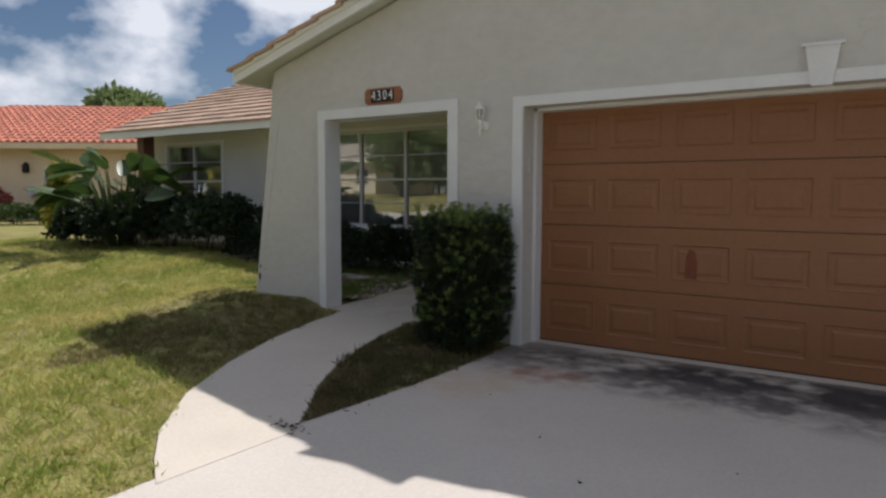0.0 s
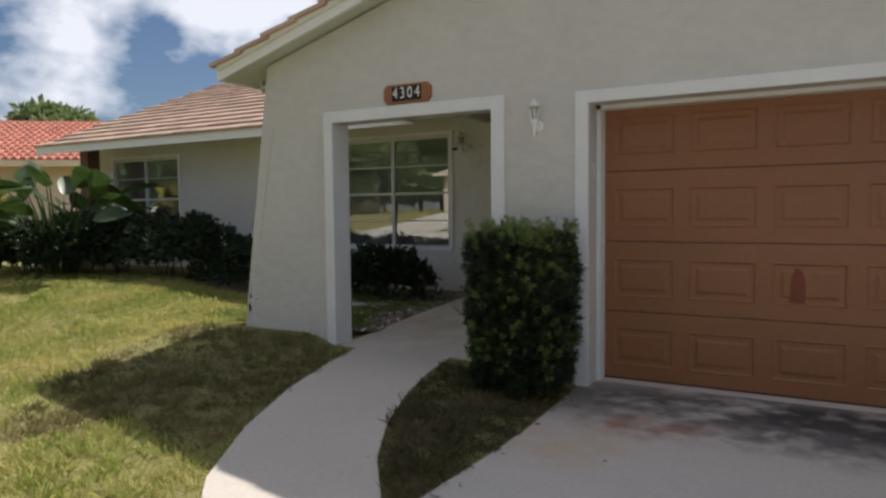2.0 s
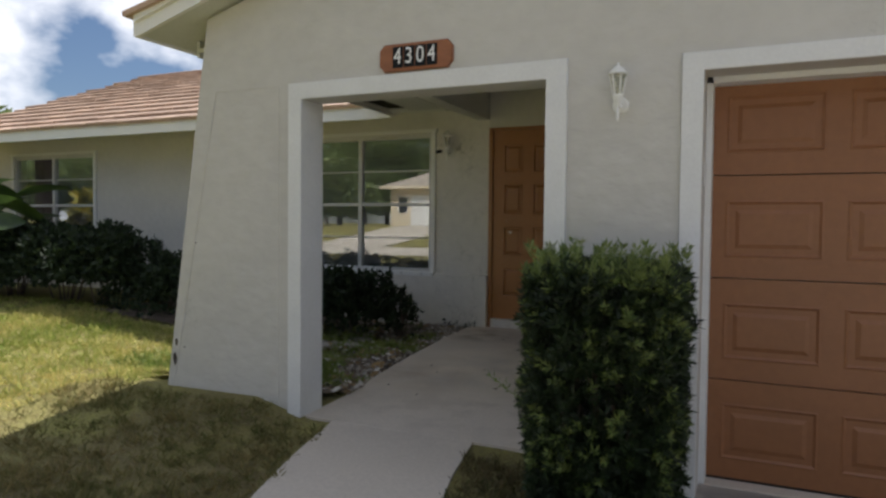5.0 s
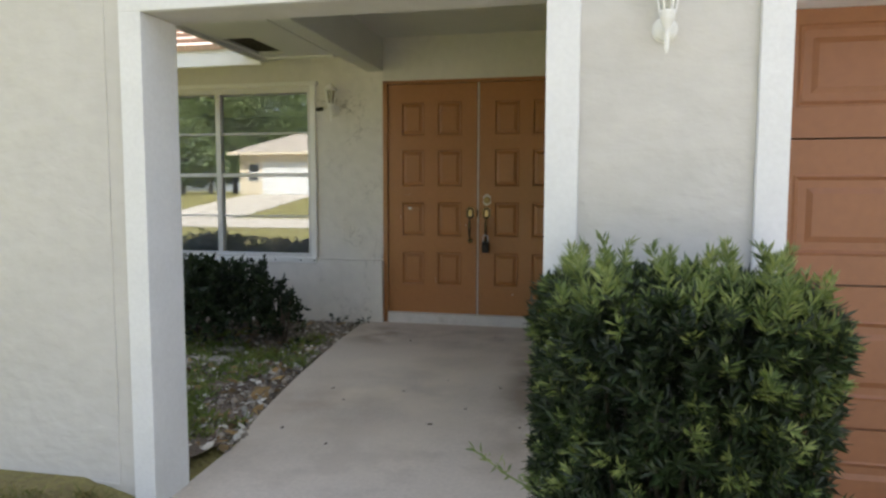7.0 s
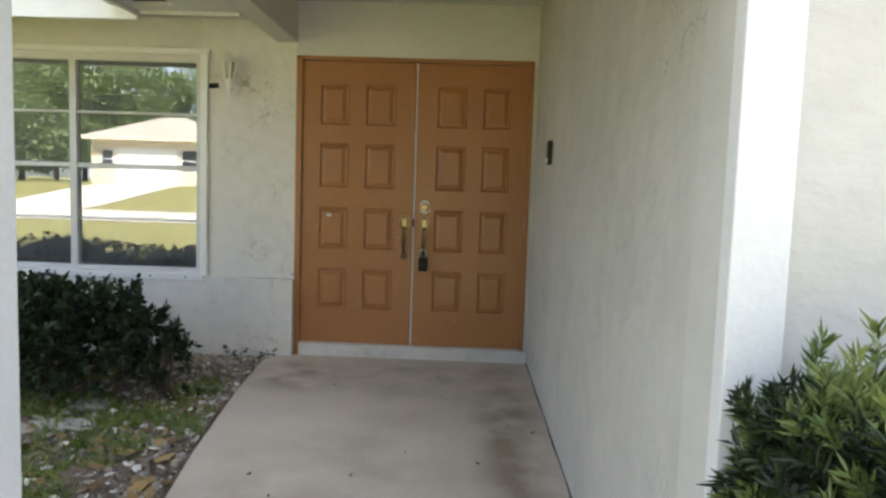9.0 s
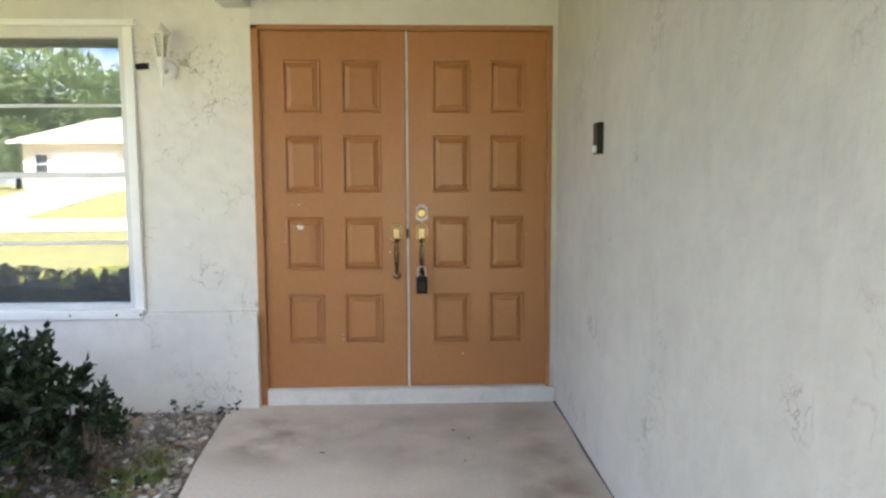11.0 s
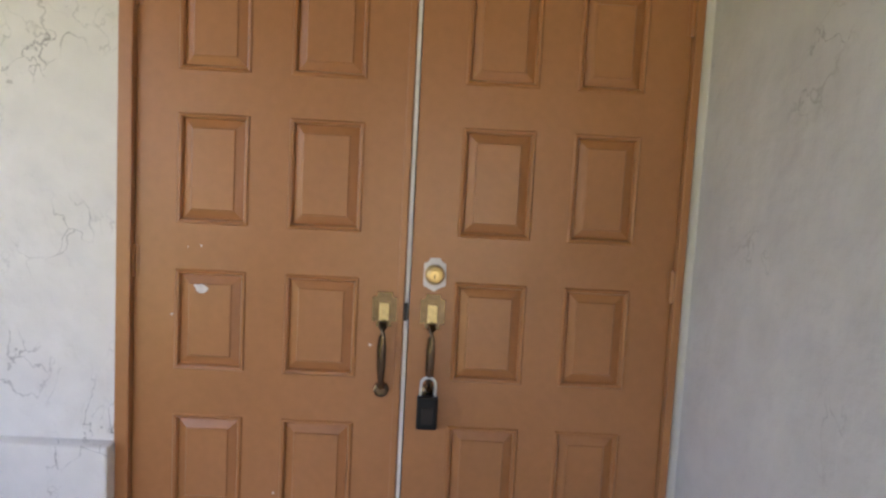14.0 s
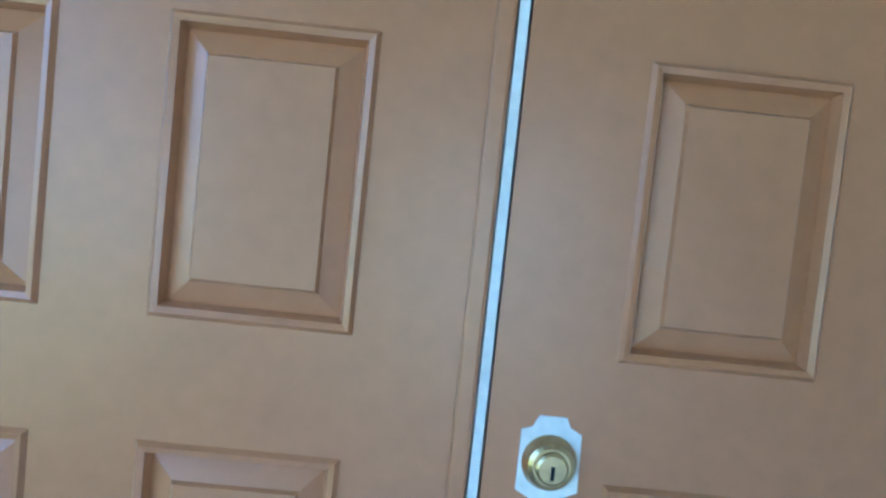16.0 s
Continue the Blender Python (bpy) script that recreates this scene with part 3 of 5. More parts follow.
prism(bm, [(EAVE_Y, EAVE_Z - 0.13), (DOORWALL, 2.46), (DOORWALL, 2.48), (EAVE_Y, EAVE_Z - 0.11)], ML, MR, "x")
tagged(part("soffit_main", bm, CEIL), "pale painted eave soffit", "soffit", kind="structure")
bm = bmesh.new()
prism(bm, [(DOORWALL, 2.2), (17.3, 2.2), (13.0, EAVE_Z - 0.1 + MPITCH * 4.95)], -13.7, -13.55, "x")
tagged(part("wall_gable_end", bm, STUCCO), "pale stucco end gable of the house wing", "wall", kind="structure")

# ---- trim and joints ----
TF = FACE - 0.025
bm = blocks((PORCH_L - 0.09, PORCH_L + 0.004, TF, FBACK + 0.003, -0.09, ARCH_TOP - 0.003, 0.004), (PORCH_R - 0.003, PORCH_R + 0.105, TF, FACE + 0.03, -0.12, ARCH_TOP, 0.004),
            (PORCH_L - 0.09, PORCH_R + 0.105, TF, FACE + 0.002, ARCH_TOP - 0.004, ARCH_TOP + 0.092, 0.004))
tagged(part("trim_porch", bm, TRIM), "white painted stucco band round the porch opening", "trim", kind="structure")
bm = blocks((GAR_L - 0.095, GAR_L, TF, FACE + 0.002, -0.2, GAR_TOP, 0.004), (GAR_R, GAR_R + 0.095, TF, FACE + 0.002, -0.2, GAR_TOP, 0.004),
            (GAR_L - 0.095, GAR_R + 0.095, TF, FACE + 0.002, GAR_TOP - 0.004, GAR_TOP + 0.08, 0.004))
trim_garage = tagged(part("trim_garage", bm, TRIM), "white painted stucco band with keystone round the garage door", "trim", kind="structure")
bm = bmesh.new()
prism(bm, [(-0.34, GAR_TOP - 0.02), (-0.22, GAR_TOP - 0.02), (-0.18, GAR_TOP + 0.23), (-0.38, GAR_TOP + 0.23)], TF - 0.025, FACE + 0.002)
prism(bm, [(-0.40, GAR_TOP + 0.23), (-0.16, GAR_TOP + 0.23), (-0.16, GAR_TOP + 0.25), (-0.40, GAR_TOP + 0.25)], TF - 0.035, FACE + 0.002)
part("keystone", bm, TRIM, trim_garage)
bm = bmesh.new()
for p in ([(-4.835, 0.06), (-4.828, 0.06), (-4.828, 1.98), (-4.835, 1.98)], [(-5.70, 0.06), (-5.693, 0.06), (-5.32, 1.98), (-5.327, 1.98)],
          [(-5.70, 0.054), (-4.828, 0.054), (-4.828, 0.062), (-5.70, 0.062)], [(-5.32, 1.975), (-4.828, 1.975), (-4.828, 1.982), (-5.32, 1.982)]):
    prism(bm, p, FACE - 0.004, FACE + 0.01)
tagged(part("trim_pier_bead", bm, STUCCO), "thin stucco bead outlining a panel on the pier", "trim", kind="structure")


pier_wall = bpy.data.objects["wall_front"]
for i, (px, pz, pw, ph) in enumerate(((-5.685, 0.25, 0.022, 0.10), (-5.672, 0.36, 0.014, 0.05), (-5.60, 0.33, 0.008, 0.016), (-5.50, 1.02, 0.010, 0.008))):
    bm = bmesh.new()
    random.seed(300 + i)
    prism(bm, [(px + pw * random.uniform(0.6, 1.1) * math.cos(a), pz + ph * 0.5 * random.uniform(0.6, 1.1) * math.sin(a)) for a in [j * 0.7854 for j in range(8)]], FACE - 0.003, FACE + 0.004)
    part("chipped_patch", bm, GRIME, pier_wall, "dark chipped patch in the stucco")


# ---- panelled doors ----
def raised_panel_mesh(name, w, h, rings, mat):
    """Panel that fills an opening w by h, facing -y, its rim at y = 0; rings are (inset, depth into the door)."""
    bm = bmesh.new()
    loops = []
    for d, y in rings:
        loops.append([bm.verts.new((sx * (w / 2 - d), y, sz * (h / 2 - d))) for sx, sz in ((-1, -1), (1, -1), (1, 1), (-1, 1))])
    for a, b in zip(loops, loops[1:]):
        for i in range(4):
            bm.faces.new((a[i], a[(i + 1) % 4], b[(i + 1) % 4], b[i]))
    bm.faces.new(loops[-1])
    me = bpy.data.meshes.new(name)
    bmesh.ops.recalc_face_normals(bm, faces=bm.faces)
    if sum((f.normal.y for f in bm.faces)) > 0:
        bmesh.ops.reverse_faces(bm, faces=bm.faces)
    bm.to_mesh(me)
    bm.free()
    me.materials.append(mat)
    return me


def leaf_with_openings(x0, x1, z0, z1, y0, y1, cols, rows):
    """Door slab as stiles and rails round panel openings."""
    bm = bmesh.new()
    xs_ = sorted({x0, x1, *[c for p in cols for c in p]})
    zs_ = sorted({z0, z1, *[r for p in rows for r in p]})
    for xa, xb in zip(xs_, xs_[1:]):
        if not any(abs(xa - c[0]) < 1e-6 for c in cols):
            block(bm, xa, xb, y0, y1, z0, z1)
            continue
        for za, zb in zip(zs_, zs_[1:]):
            if not any(abs(za - r[0]) < 1e-6 for r in rows):
                block(bm, xa, xb, y0, y1, za, zb)
    bmesh.ops.remove_doubles(bm, verts=bm.verts, dist=1e-5)
    return bm


def put(name, me, loc, parent, label="", rot=None):
    o = new(name, me)
    o.parent = parent
    o.matrix_parent_inverse = parent.matrix_basis.inverted()
    o.matrix_basis = Matrix.Translation(loc) @ (rot or Matrix())
    if label:
        tagged(o, label)
    return o


# garage door: four hinged sections with eight panels each
garage_door = thing("garage_door", -0.28, GY, -0.145, "closed tan-brown painted garage door of raised panels", "garage door")
cuts = [-0.095, 0.40, 0.905, 1.41, GAR_TOP + 0.03]
gcols = [(-2.335 + 0.525 * i, -2.335 + 0.525 * i + 0.43) for i in range(8)]
for k in range(4):
    za, zb = cuts[k] + 0.003, cuts[k + 1] - 0.003
    mid = (za + zb) / 2 - (0.01 if k < 3 else 0)
    rows_ = [(mid - 0.14, mid + 0.14)]
    sec = part("section", leaf_with_openings(GAR_L + 0.002, GAR_R - 0.002, za, zb, GY, GY + 0.04, gcols, rows_), GARAGE, garage_door)
    if k == 0:
        gpanel = raised_panel_mesh("panel", 0.43, 0.28, [(0, 0), (0.008, -0.003), (0.020, 0.005), (0.046, 0.005), (0.066, -0.002)], GARAGE)
    for c in gcols:
        put("panel", gpanel, ((c[0] + c[1]) / 2, GY, mid), sec)
part("bottom_seal", blocks((GAR_L + 0.01, GAR_R - 0.01, GY - 0.01, GY + 0.035, -0.112, -0.09, 0.004)), BLACK, garage_door, "black rubber bottom seal")
bm = bmesh.new()
prism(bm, [(-1.185, 0.53), (-1.095, 0.52), (-1.09, 0.65), (-1.11, 0.73), (-1.15, 0.75), (-1.175, 0.69)], GY - 0.004, GY - 0.0015)
RUST = material("rust_brown_paint", (0.19, 0.05, 0.018), 0.6, 0.2, 8, 60, 0.1)
part("paint_patch", bm, RUST, garage_door, "darker red-brown patch of paint")
tagged(part("trim_garage_jamb", blocks((GAR_L - 0.001, GAR_L + 0.028, FBACK - 0.02, GY - 0.003, -0.22, GAR_TOP), (GAR_L, GAR_R, FBACK - 0.02, GY - 0.003, GAR_TOP - 0.028, GAR_TOP + 0.03)), TRIM),
       "white painted wooden stop round the garage door", "trim", kind="structure")
bm = blocks((GAR_L - 0.002, GAR_L + 0.012, 5.07, 5.085, 1.35, 1.46, 0.003))
tagged(part("garage_keypad", bm, ALU), "small grey keypad on the garage jamb", "keypad")
# concrete sill under the garage door
tagged(part("sill_garage", blocks((GAR_L + 0.001, GAR_R - 0.001, 5.17, 5.31, -0.2, -0.098, 0.003)), CONCRETE), "grey concrete sill strip at the garage door", "sill", kind="structure")

# entrance doors
DY = 8.735
LEAF_Z0, LEAF_Z1 = 0.122, 2.185
dcols_l = [(-4.737, -4.522), (-4.405, -4.180)]
dcols_r = [(-3.887, -3.666), (-3.553, -3.350)]
drows = [(0.378, 0.680), (0.822, 1.132), (1.270, 1.600), (1.725, 2.025)]
OLDBRASS = material("tarnished_brass", (0.50, 0.40, 0.21), 0.36, 0.3, 25, 90, 0.05, metal=1.0)
WEAR = material("bare_white_paint", (0.75, 0.70, 0.66), 0.6, 0.2, 12, 60, 0.1)


def entrance_leaf(x0, x1, cols, hinge_x, label, gx):
    leaf = thing("entrance_door", (x0 + x1) / 2, DY, LEAF_Z0, label, "door", "entrance double door")
    part("slab", leaf_with_openings(x0, x1, LEAF_Z0, LEAF_Z1, DY, DY + 0.044, cols, drows), DOORPAINT, leaf)
    for c in cols:
        for r in drows:
            me = raised_panel_mesh("panel", c[1] - c[0], r[1] - r[0], [(0, 0), (0.005, -0.006), (0.012, -0.004), (0.017, 0.010), (0.042, 0.001), (0.045, -0.004)], DOORPAINT)
            put("panel", me, ((c[0] + c[1]) / 2, DY, (r[0] + r[1]) / 2), leaf)
    for hz in (0.35, 1.15, 1.95):
        bm = bmesh.new()
        lathe(bm, [(0.007, hz - 0.05), (0.008, hz - 0.045), (0.008, hz + 0.045), (0.007, hz + 0.05)], 10, Matrix.Translation((hinge_x, DY - 0.004, 0)))
        block(bm, hinge_x - 0.016, hinge_x + 0.016, DY - 0.003, DY + 0.004, hz - 0.045, hz + 0.045)
        part("hinge", bm, DOORPAINT, leaf, smooth=False)
    # grip handle with an eared plate above and a foot below
    bm = bmesh.new()
    prism(bm, [(gx - 0.038, 1.000), (gx + 0.038, 1.000), (gx + 0.038, 1.075), (gx + 0.025, 1.078), (gx + 0.022, 1.092), (gx - 0.022, 1.092), (gx - 0.025, 1.078), (gx - 0.038, 1.075)], DY - 0.006, DY)
    prism(bm, [(gx - 0.023, 0.985), (gx + 0.023, 0.985), (gx + 0.023, 1.068), (gx + 0.012, 1.080), (gx - 0.012, 1.080), (gx - 0.023, 1.068)], DY - 0.014, DY - 0.004)
    handle = part("handle", bm, BRONZE, leaf, "worn bronze grip handle")
    part("thumb_plate", blocks((gx - 0.015, gx + 0.015, DY - 0.017, DY - 0.013, 1.005, 1.060, 0.002)), OLDBRASS, handle, "worn brass face")
    bm = bmesh.new()
    tube(bm, [(gx, DY - 0.010, 1.000), (gx, DY - 0.040, 0.992), (gx, DY - 0.052, 0.965), (gx, DY - 0.050, 0.925), (gx, DY - 0.046, 0.870), (gx, DY - 0.034, 0.825), (gx, DY - 0.016, 0.800), (gx, DY - 0.004, 0.792)],
         [0.010, 0.014, 0.011, 0.015, 0.014, 0.010, 0.011, 0.010], 10)
    part("grip", bm, BRONZE, handle, smooth=True)
    bm = bmesh.new()
    lathe(bm, [(0.004, 0), (0.026, 0.002), (0.024, 0.010), (0.014, 0.015)], 8, Matrix.Translation((gx, DY, 0.788)) @ Matrix.Rotation(radians(90), 4, "X"))
    part("foot", bm, BRONZE, handle)
    return leaf


MEET = -4.030
left_leaf = entrance_leaf(-4.860, MEET - 0.008, dcols_l, -4.862, "closed brown painted eight-panel entrance door with paint chips", -4.098)
right_leaf = entrance_leaf(MEET + 0.008, -3.222, dcols_r, -3.220, "closed brown painted eight-panel entrance door with deadbolt", -3.951)
part("astragal", blocks((MEET - 0.030, MEET - 0.010, DY - 0.008, DY - 0.0005, LEAF_Z0, LEAF_Z1, 0.003)), DOORPAINT, left_leaf)
part("weather_strip", blocks((MEET - 0.0065, MEET + 0.0045, DY - 0.003, DY + 0.02, LEAF_Z0, LEAF_Z1)), WEAR, left_leaf, "white weather strip in the gap")
part("strike_plate", blocks((MEET - 0.010, MEET + 0.003, DY - 0.006, DY + 0.0, 1.005, 1.062, 0.002)), DARK, left_leaf, "dark metal strike plate")
bm = bmesh.new()
prism(bm, [(-3.984, 1.118), (-3.966, 1.108), (-3.950, 1.100), (-3.936, 1.110), (-3.915, 1.120), (-3.917, 1.185), (-3.930, 1.192), (-3.935, 1.203), (-3.965, 1.203), (-3.972, 1.190), (-3.984, 1.186)], DY - 0.0025, DY)
dead = part("deadbolt", bm, WEAR, right_leaf, "brass deadbolt on an unpainted white patch")
lock_turn = Matrix.Translation((-3.950, DY, 1.152)) @ Matrix.Rotation(radians(90), 4, "X")
bm = bmesh.new()
lathe(bm, [(0.031, 0.002), (0.031, 0.006), (0.026, 0.018), (0.021, 0.021)], 24, lock_turn)
rose = part("rose", bm, BRASS, dead, smooth=False)
bm = bmesh.new()
lathe(bm, [(0.018, 0.0205), (0.018, 0.026), (0.015, 0.028)], 20, lock_turn)
part("cylinder", bm, BRASS, dead)
part("keyhole", blocks((-3.952, -3.948, DY - 0.0292, DY - 0.0275, 1.141, 1.156)), BLACK, dead)
for i, (cx, cz, s) in enumerate(((-4.655, 1.075, 0.022), (-4.672, 1.082, 0.008), (-4.138, 0.925, 0.006), (-4.42, 0.44, 0.005), (-3.71, 0.315, 0.006), (-4.745, 0.99, 0.005), (-4.66, 1.205, 0.004), (-4.70, 1.20, 0.003), (-4.415, 0.41, 0.004))):
    bm = bmesh.new()
    y = DY + (0.0015 if i < 2 else 0)
    random.seed(i)
    prism(bm, [(cx + s * random.uniform(0.5, 1.1) * math.cos(a), cz + s * random.uniform(0.4, 1.0) * math.sin(a)) for a in [j * 0.9 for j in range(7)]], y - 0.0072 if i < 2 else y - 0.0012, y + (0.012 if i < 2 else 0.001))
    part("paint_chip", bm, WEAR, left_leaf if cx < MEET else right_leaf, "white chip in the paint")

# padlock hanging from the right-hand grip
padlock = thing("padlock", -3.953, DY - 0.05, 0.685, "black padlock with steel shackle hanging from a door grip", "padlock")
part("lock_body", blocks((-3.985, -3.921, DY - 0.066, DY - 0.030, 0.685, 0.787, 0.009)), BLACK, padlock)
bm = bmesh.new()
tube(bm, [(-3.975, DY - 0.047, 0.780)] + [(-3.953 - 0.022 * math.cos(a), DY - 0.047, 0.822 + 0.022 * math.sin(a)) for a in [math.pi * j / 8 for j in range(9)]] + [(-3.931, DY - 0.047, 0.780)], 0.0045, 8)
part("shackle", bm, ALU, padlock, "bright steel shackle", smooth=True)
part("dial", blocks((-3.970, -3.936, DY - 0.0685, DY - 0.0655, 0.705, 0.755, 0.002)), DARK, padlock)

# door frame and threshold
bm = blocks((DX0, -4.862, DOORWALL - 0.012, DOORWALL + 0.19, 0.0, DTOP, 0.004), (-3.220, DX1, DOORWALL - 0.012, DOORWALL + 0.19, 0.0, DTOP, 0.004), (DX0, DX1, DOORWALL - 0.012, DOORWALL + 0.19, LEAF_Z1 + 0.003, DTOP, 0.004))
tagged(part("door_frame", bm, DOORPAINT), "brown painted wooden frame of the entrance doors", "door frame", kind="structure")
bm = bmesh.new()
prism(bm, [(8.695, 0.0), (8.80, 0.0), (8.80, 0.122), (8.72, 0.121), (8.70, 0.112)], -4.862, -3.175, "x")
tagged(part("threshold", bm, DIRTYWHITE), "worn white painted threshold step", "threshold", kind="structure")


# ---- windows ----
def window(name, box, cols, label, right_trim):
    x0, x1, z0, z1 = box
    y = DOORWALL
    win = tagged(new(name), label, "window", kind="structure")
    win.matrix_basis = Matrix.Translation(((x0 + x1) / 2, y, z0))
    bm = blocks((x0, x0 + 0.04, y + 0.005, y + 0.07, z0, z1), (x1 - 0.04, x1, y + 0.005, y + 0.07, z0, z1), (x0 + 0.04, x1 - 0.04, y + 0.005, y + 0.07, z1 - 0.045, z1), (x0 + 0.04, x1 - 0.04, y + 0.005, y + 0.07, z0, z0 + 0.03))
    part("window_frame", bm, ALU, win)
    for c in cols:
        part("mullion", blocks((c - 0.026, c + 0.026, y + 0.0, y + 0.065, z0 + 0.03, z1 - 0.045, 0.004)), ALU, win)
    bars = [z0 + 0.03, 0.99, 1.38, 1.77, z1 - 0.045]
    edges = [x0 + 0.04, *[v for c in cols for v in (c - 0.026, c + 0.026)], x1 - 0.04]
    for xa, xb in zip(edges[::2], edges[1::2]):
        for zb, w in ((0.99, 0.008), (1.38, 0.017), (1.77, 0.008)):
            part("muntin", blocks((xa, xb, y + 0.012, y + 0.055, zb - w, zb + w, 0.002)), ALU, win)
        for i, (za, zb) in enumerate(zip(bars, bars[1:])):
            p = part("pane", blocks((xa - 0.004, xb + 0.004, y + 0.034, y + 0.038, za - 0.004, zb + 0.004)), GLASS, win)
            p.visible_shadow = False
    part("window_sill", blocks((x0 - 0.06, x1 + 0.06, y - 0.075, y + 0.004, z0 - 0.05, z0 - 0.001, 0.006)), WHITE, win)
    for sx in (x1 + 0.045, x1 - 0.09, x1 - 0.35, x1 - 0.8, x1 - 1.4):
        part("screw", blocks((sx - 0.006, sx + 0.006, y - 0.078, y - 0.074, z0 - 0.031, z0 - 0.019, 0.002)), DARK, win)
    part("jamb_casing", blocks((x1 - 0.002, x1 + right_trim, y - 0.030, y + 0.004, z0 - 0.001, z1 + 0.01, 0.004)), WHITE, win)
    part("jamb_casing", blocks((x0 - 0.05, x0 + 0.002, y - 0.030, y + 0.004, z0 - 0.001, z1 + 0.01, 0.004)), WHITE, win)
    part("head_casing", blocks((x0 - 0.07, x1 + right_trim + 0.02, y - 0.045, y + 0.004, z1 + 0.0105, z1 + 0.045, 0.004)), WHITE, win)
    return win


window("window_1", W1, (-7.51, -6.56), "wide white framed window with twelve panes beside the porch", 0.05)
window("window_2", W2, (-12.05,), "white framed window with eight panes in the wing", 0.05)

# ---- wall lanterns ----
FROST = bpy.data.materials.new("dusty_lamp_glass")


def lantern(x, y, z):
    lamp = thing("wall_lantern", x, y, z, "white metal carriage lantern with clear glass on the wall", "wall lamp", "wall lanterns")
    cy = y - 0.115
    M = Matrix.Translation((x, y, z)) @ Matrix.Rotation(radians(90), 4, "X")
    bm = bmesh.new()
    lathe(bm, [(0.055, 0.0), (0.055, 0.010), (0.045, 0.020), (0.02, 0.026)], 20, M)
    part("backplate", bm, WHITE, lamp)
    bm = bmesh.new()
    tube(bm, [(x, y - 0.015, z), (x, y - 0.06, z - 0.025), (x, cy, z - 0.01), (x, cy, z + 0.03)], [0.010, 0.010, 0.011, 0.014], 10)
    part("arm", bm, WHITE, lamp, smooth=True)
    bm = bmesh.new()
    lathe(bm, [(0.003, -0.12), (0.009, -0.10), (0.011, -0.03), (0.016, -0.01), (0.030, 0.02), (0.034, 0.045), (0.030, 0.055)], 14, Matrix.Translation((x, cy, z)))
    part("stem", bm, WHITE, lamp)
    for k in range(6):
        a = math.pi * k / 3
        bm = bmesh.new()
        tube(bm, [(x + 0.032 * math.cos(a), cy + 0.032 * math.sin(a), z + 0.05), (x + 0.055 * math.cos(a), cy + 0.055 * math.sin(a), z + 0.185)], 0.005, 6)
        part("cage_bar", bm, WHITE, lamp)
    bm = bmesh.new()
    lathe(bm, [(0.029, 0.055), (0.051, 0.184)], 6, Matrix.Translation((x, cy, z)))
    g = part("glass", bm, FROST, lamp, "dusty clear glass")
    g.visible_shadow = False
    bm = bmesh.new()
    lathe(bm, [(0.064, 0.182), (0.066, 0.190), (0.050, 0.205), (0.030, 0.228), (0.012, 0.240), (0.010, 0.252), (0.004, 0.262)], 12, Matrix.Translation((x, cy, z)))
    part("cap", bm, WHITE, lamp)
    return lamp


FROST.use_nodes = True
fb = FROST.node_tree.nodes["Principled BSDF"]
fb.inputs["Base Color"].default_value = (0.75, 0.75, 0.66, 1)
fb.inputs["Roughness"].default_value, fb.inputs["Transmission Weight"].default_value = 0.25, 0.75
lamp_a = lantern(-2.80, FACE, 1.735)
shrink = Matrix.Translation((-2.80, FACE, 1.735)) @ Matrix.Scale(0.72, 4) @ Matrix.Translation((2.80, -FACE, -1.735))
for piece in lamp_a.children:
    piece.data.transform(shrink)
copy_thing(lamp_a, Matrix.Translation((-5.365, DOORWALL, 1.965)) @ Matrix.Scale(1.3, 4))
cctv = thing("sensor", -5.445, DOORWALL - 0.1, 1.97, "small black light sensor beside the porch lantern", "sensor")
bm = bmesh.new()
tube(bm, [(-5.51, DOORWALL - 0.09, 1.968), (-5.445, DOORWALL - 0.085, 1.974)], 0.017, 12)
part("sensor_head", bm, BLACK, cctv)
bm = bmesh.new()
tube(bm, [(-5.445, DOORWALL - 0.085, 1.974), (-5.38, DOORWALL - 0.06, 1.972)], 0.007, 8)
part("sensor_arm", bm, WHITE, cctv)

# ---- house number ----
plaque = thing("house_number", -3.905, TF, 2.07, "wooden house number plaque with black digit tiles", "house number")
bm = bmesh.new()
w, h = 0.222, 0.075
prism(bm, [(-3.905 + u * w, 2.07 + v * h) for u, v in ((-1, -0.55), (-0.93, -0.75), (-0.86, -1), (0.86, -1), (0.93, -0.75), (1, -0.55), (1, 0.55), (0.93, 0.75), (0.86, 1), (-0.86, 1), (-0.93, 0.75), (-1, 0.55))], FACE - 0.022, FACE)
bmesh.ops.bevel(bm, geom=[e for e in bm.edges if all(v.co.y < FACE - 0.01 for v in e.verts)], offset=0.005, segments=2, affect="EDGES")
part("board", bm, PLAQUE, plaque)
INK = material("white_digit_paint", (0.80, 0.80, 0.80), 0.5, 0.04, 8, 60, 0.0)
for i, ch in enumerate("4304"):
    cx = -3.905 + (i - 1.5) * 0.069
    tile = part("digit_tile", blocks((cx - 0.031, cx + 0.031, FACE - 0.028, FACE - 0.021, 2.013, 2.127, 0.002)), BLACK, plaque)
    fc = bpy.data.curves.new("digit", "FONT")
    fc.body, fc.size, fc.extrude, fc.align_x, fc.align_y = ch, 0.125, 0.0008, "CENTER", "CENTER"
    fc.materials.append(INK)
    d = new("digit", fc)
    d.parent = tile
    d.matrix_parent_inverse = tile.matrix_basis.inverted()
    d.matrix_basis = Matrix.Translation((cx, FACE - 0.0293, 2.071)) @ Matrix.Rotation(radians(90), 4, "X") @ Matrix.Diagonal((0.80, 1, 1, 1))

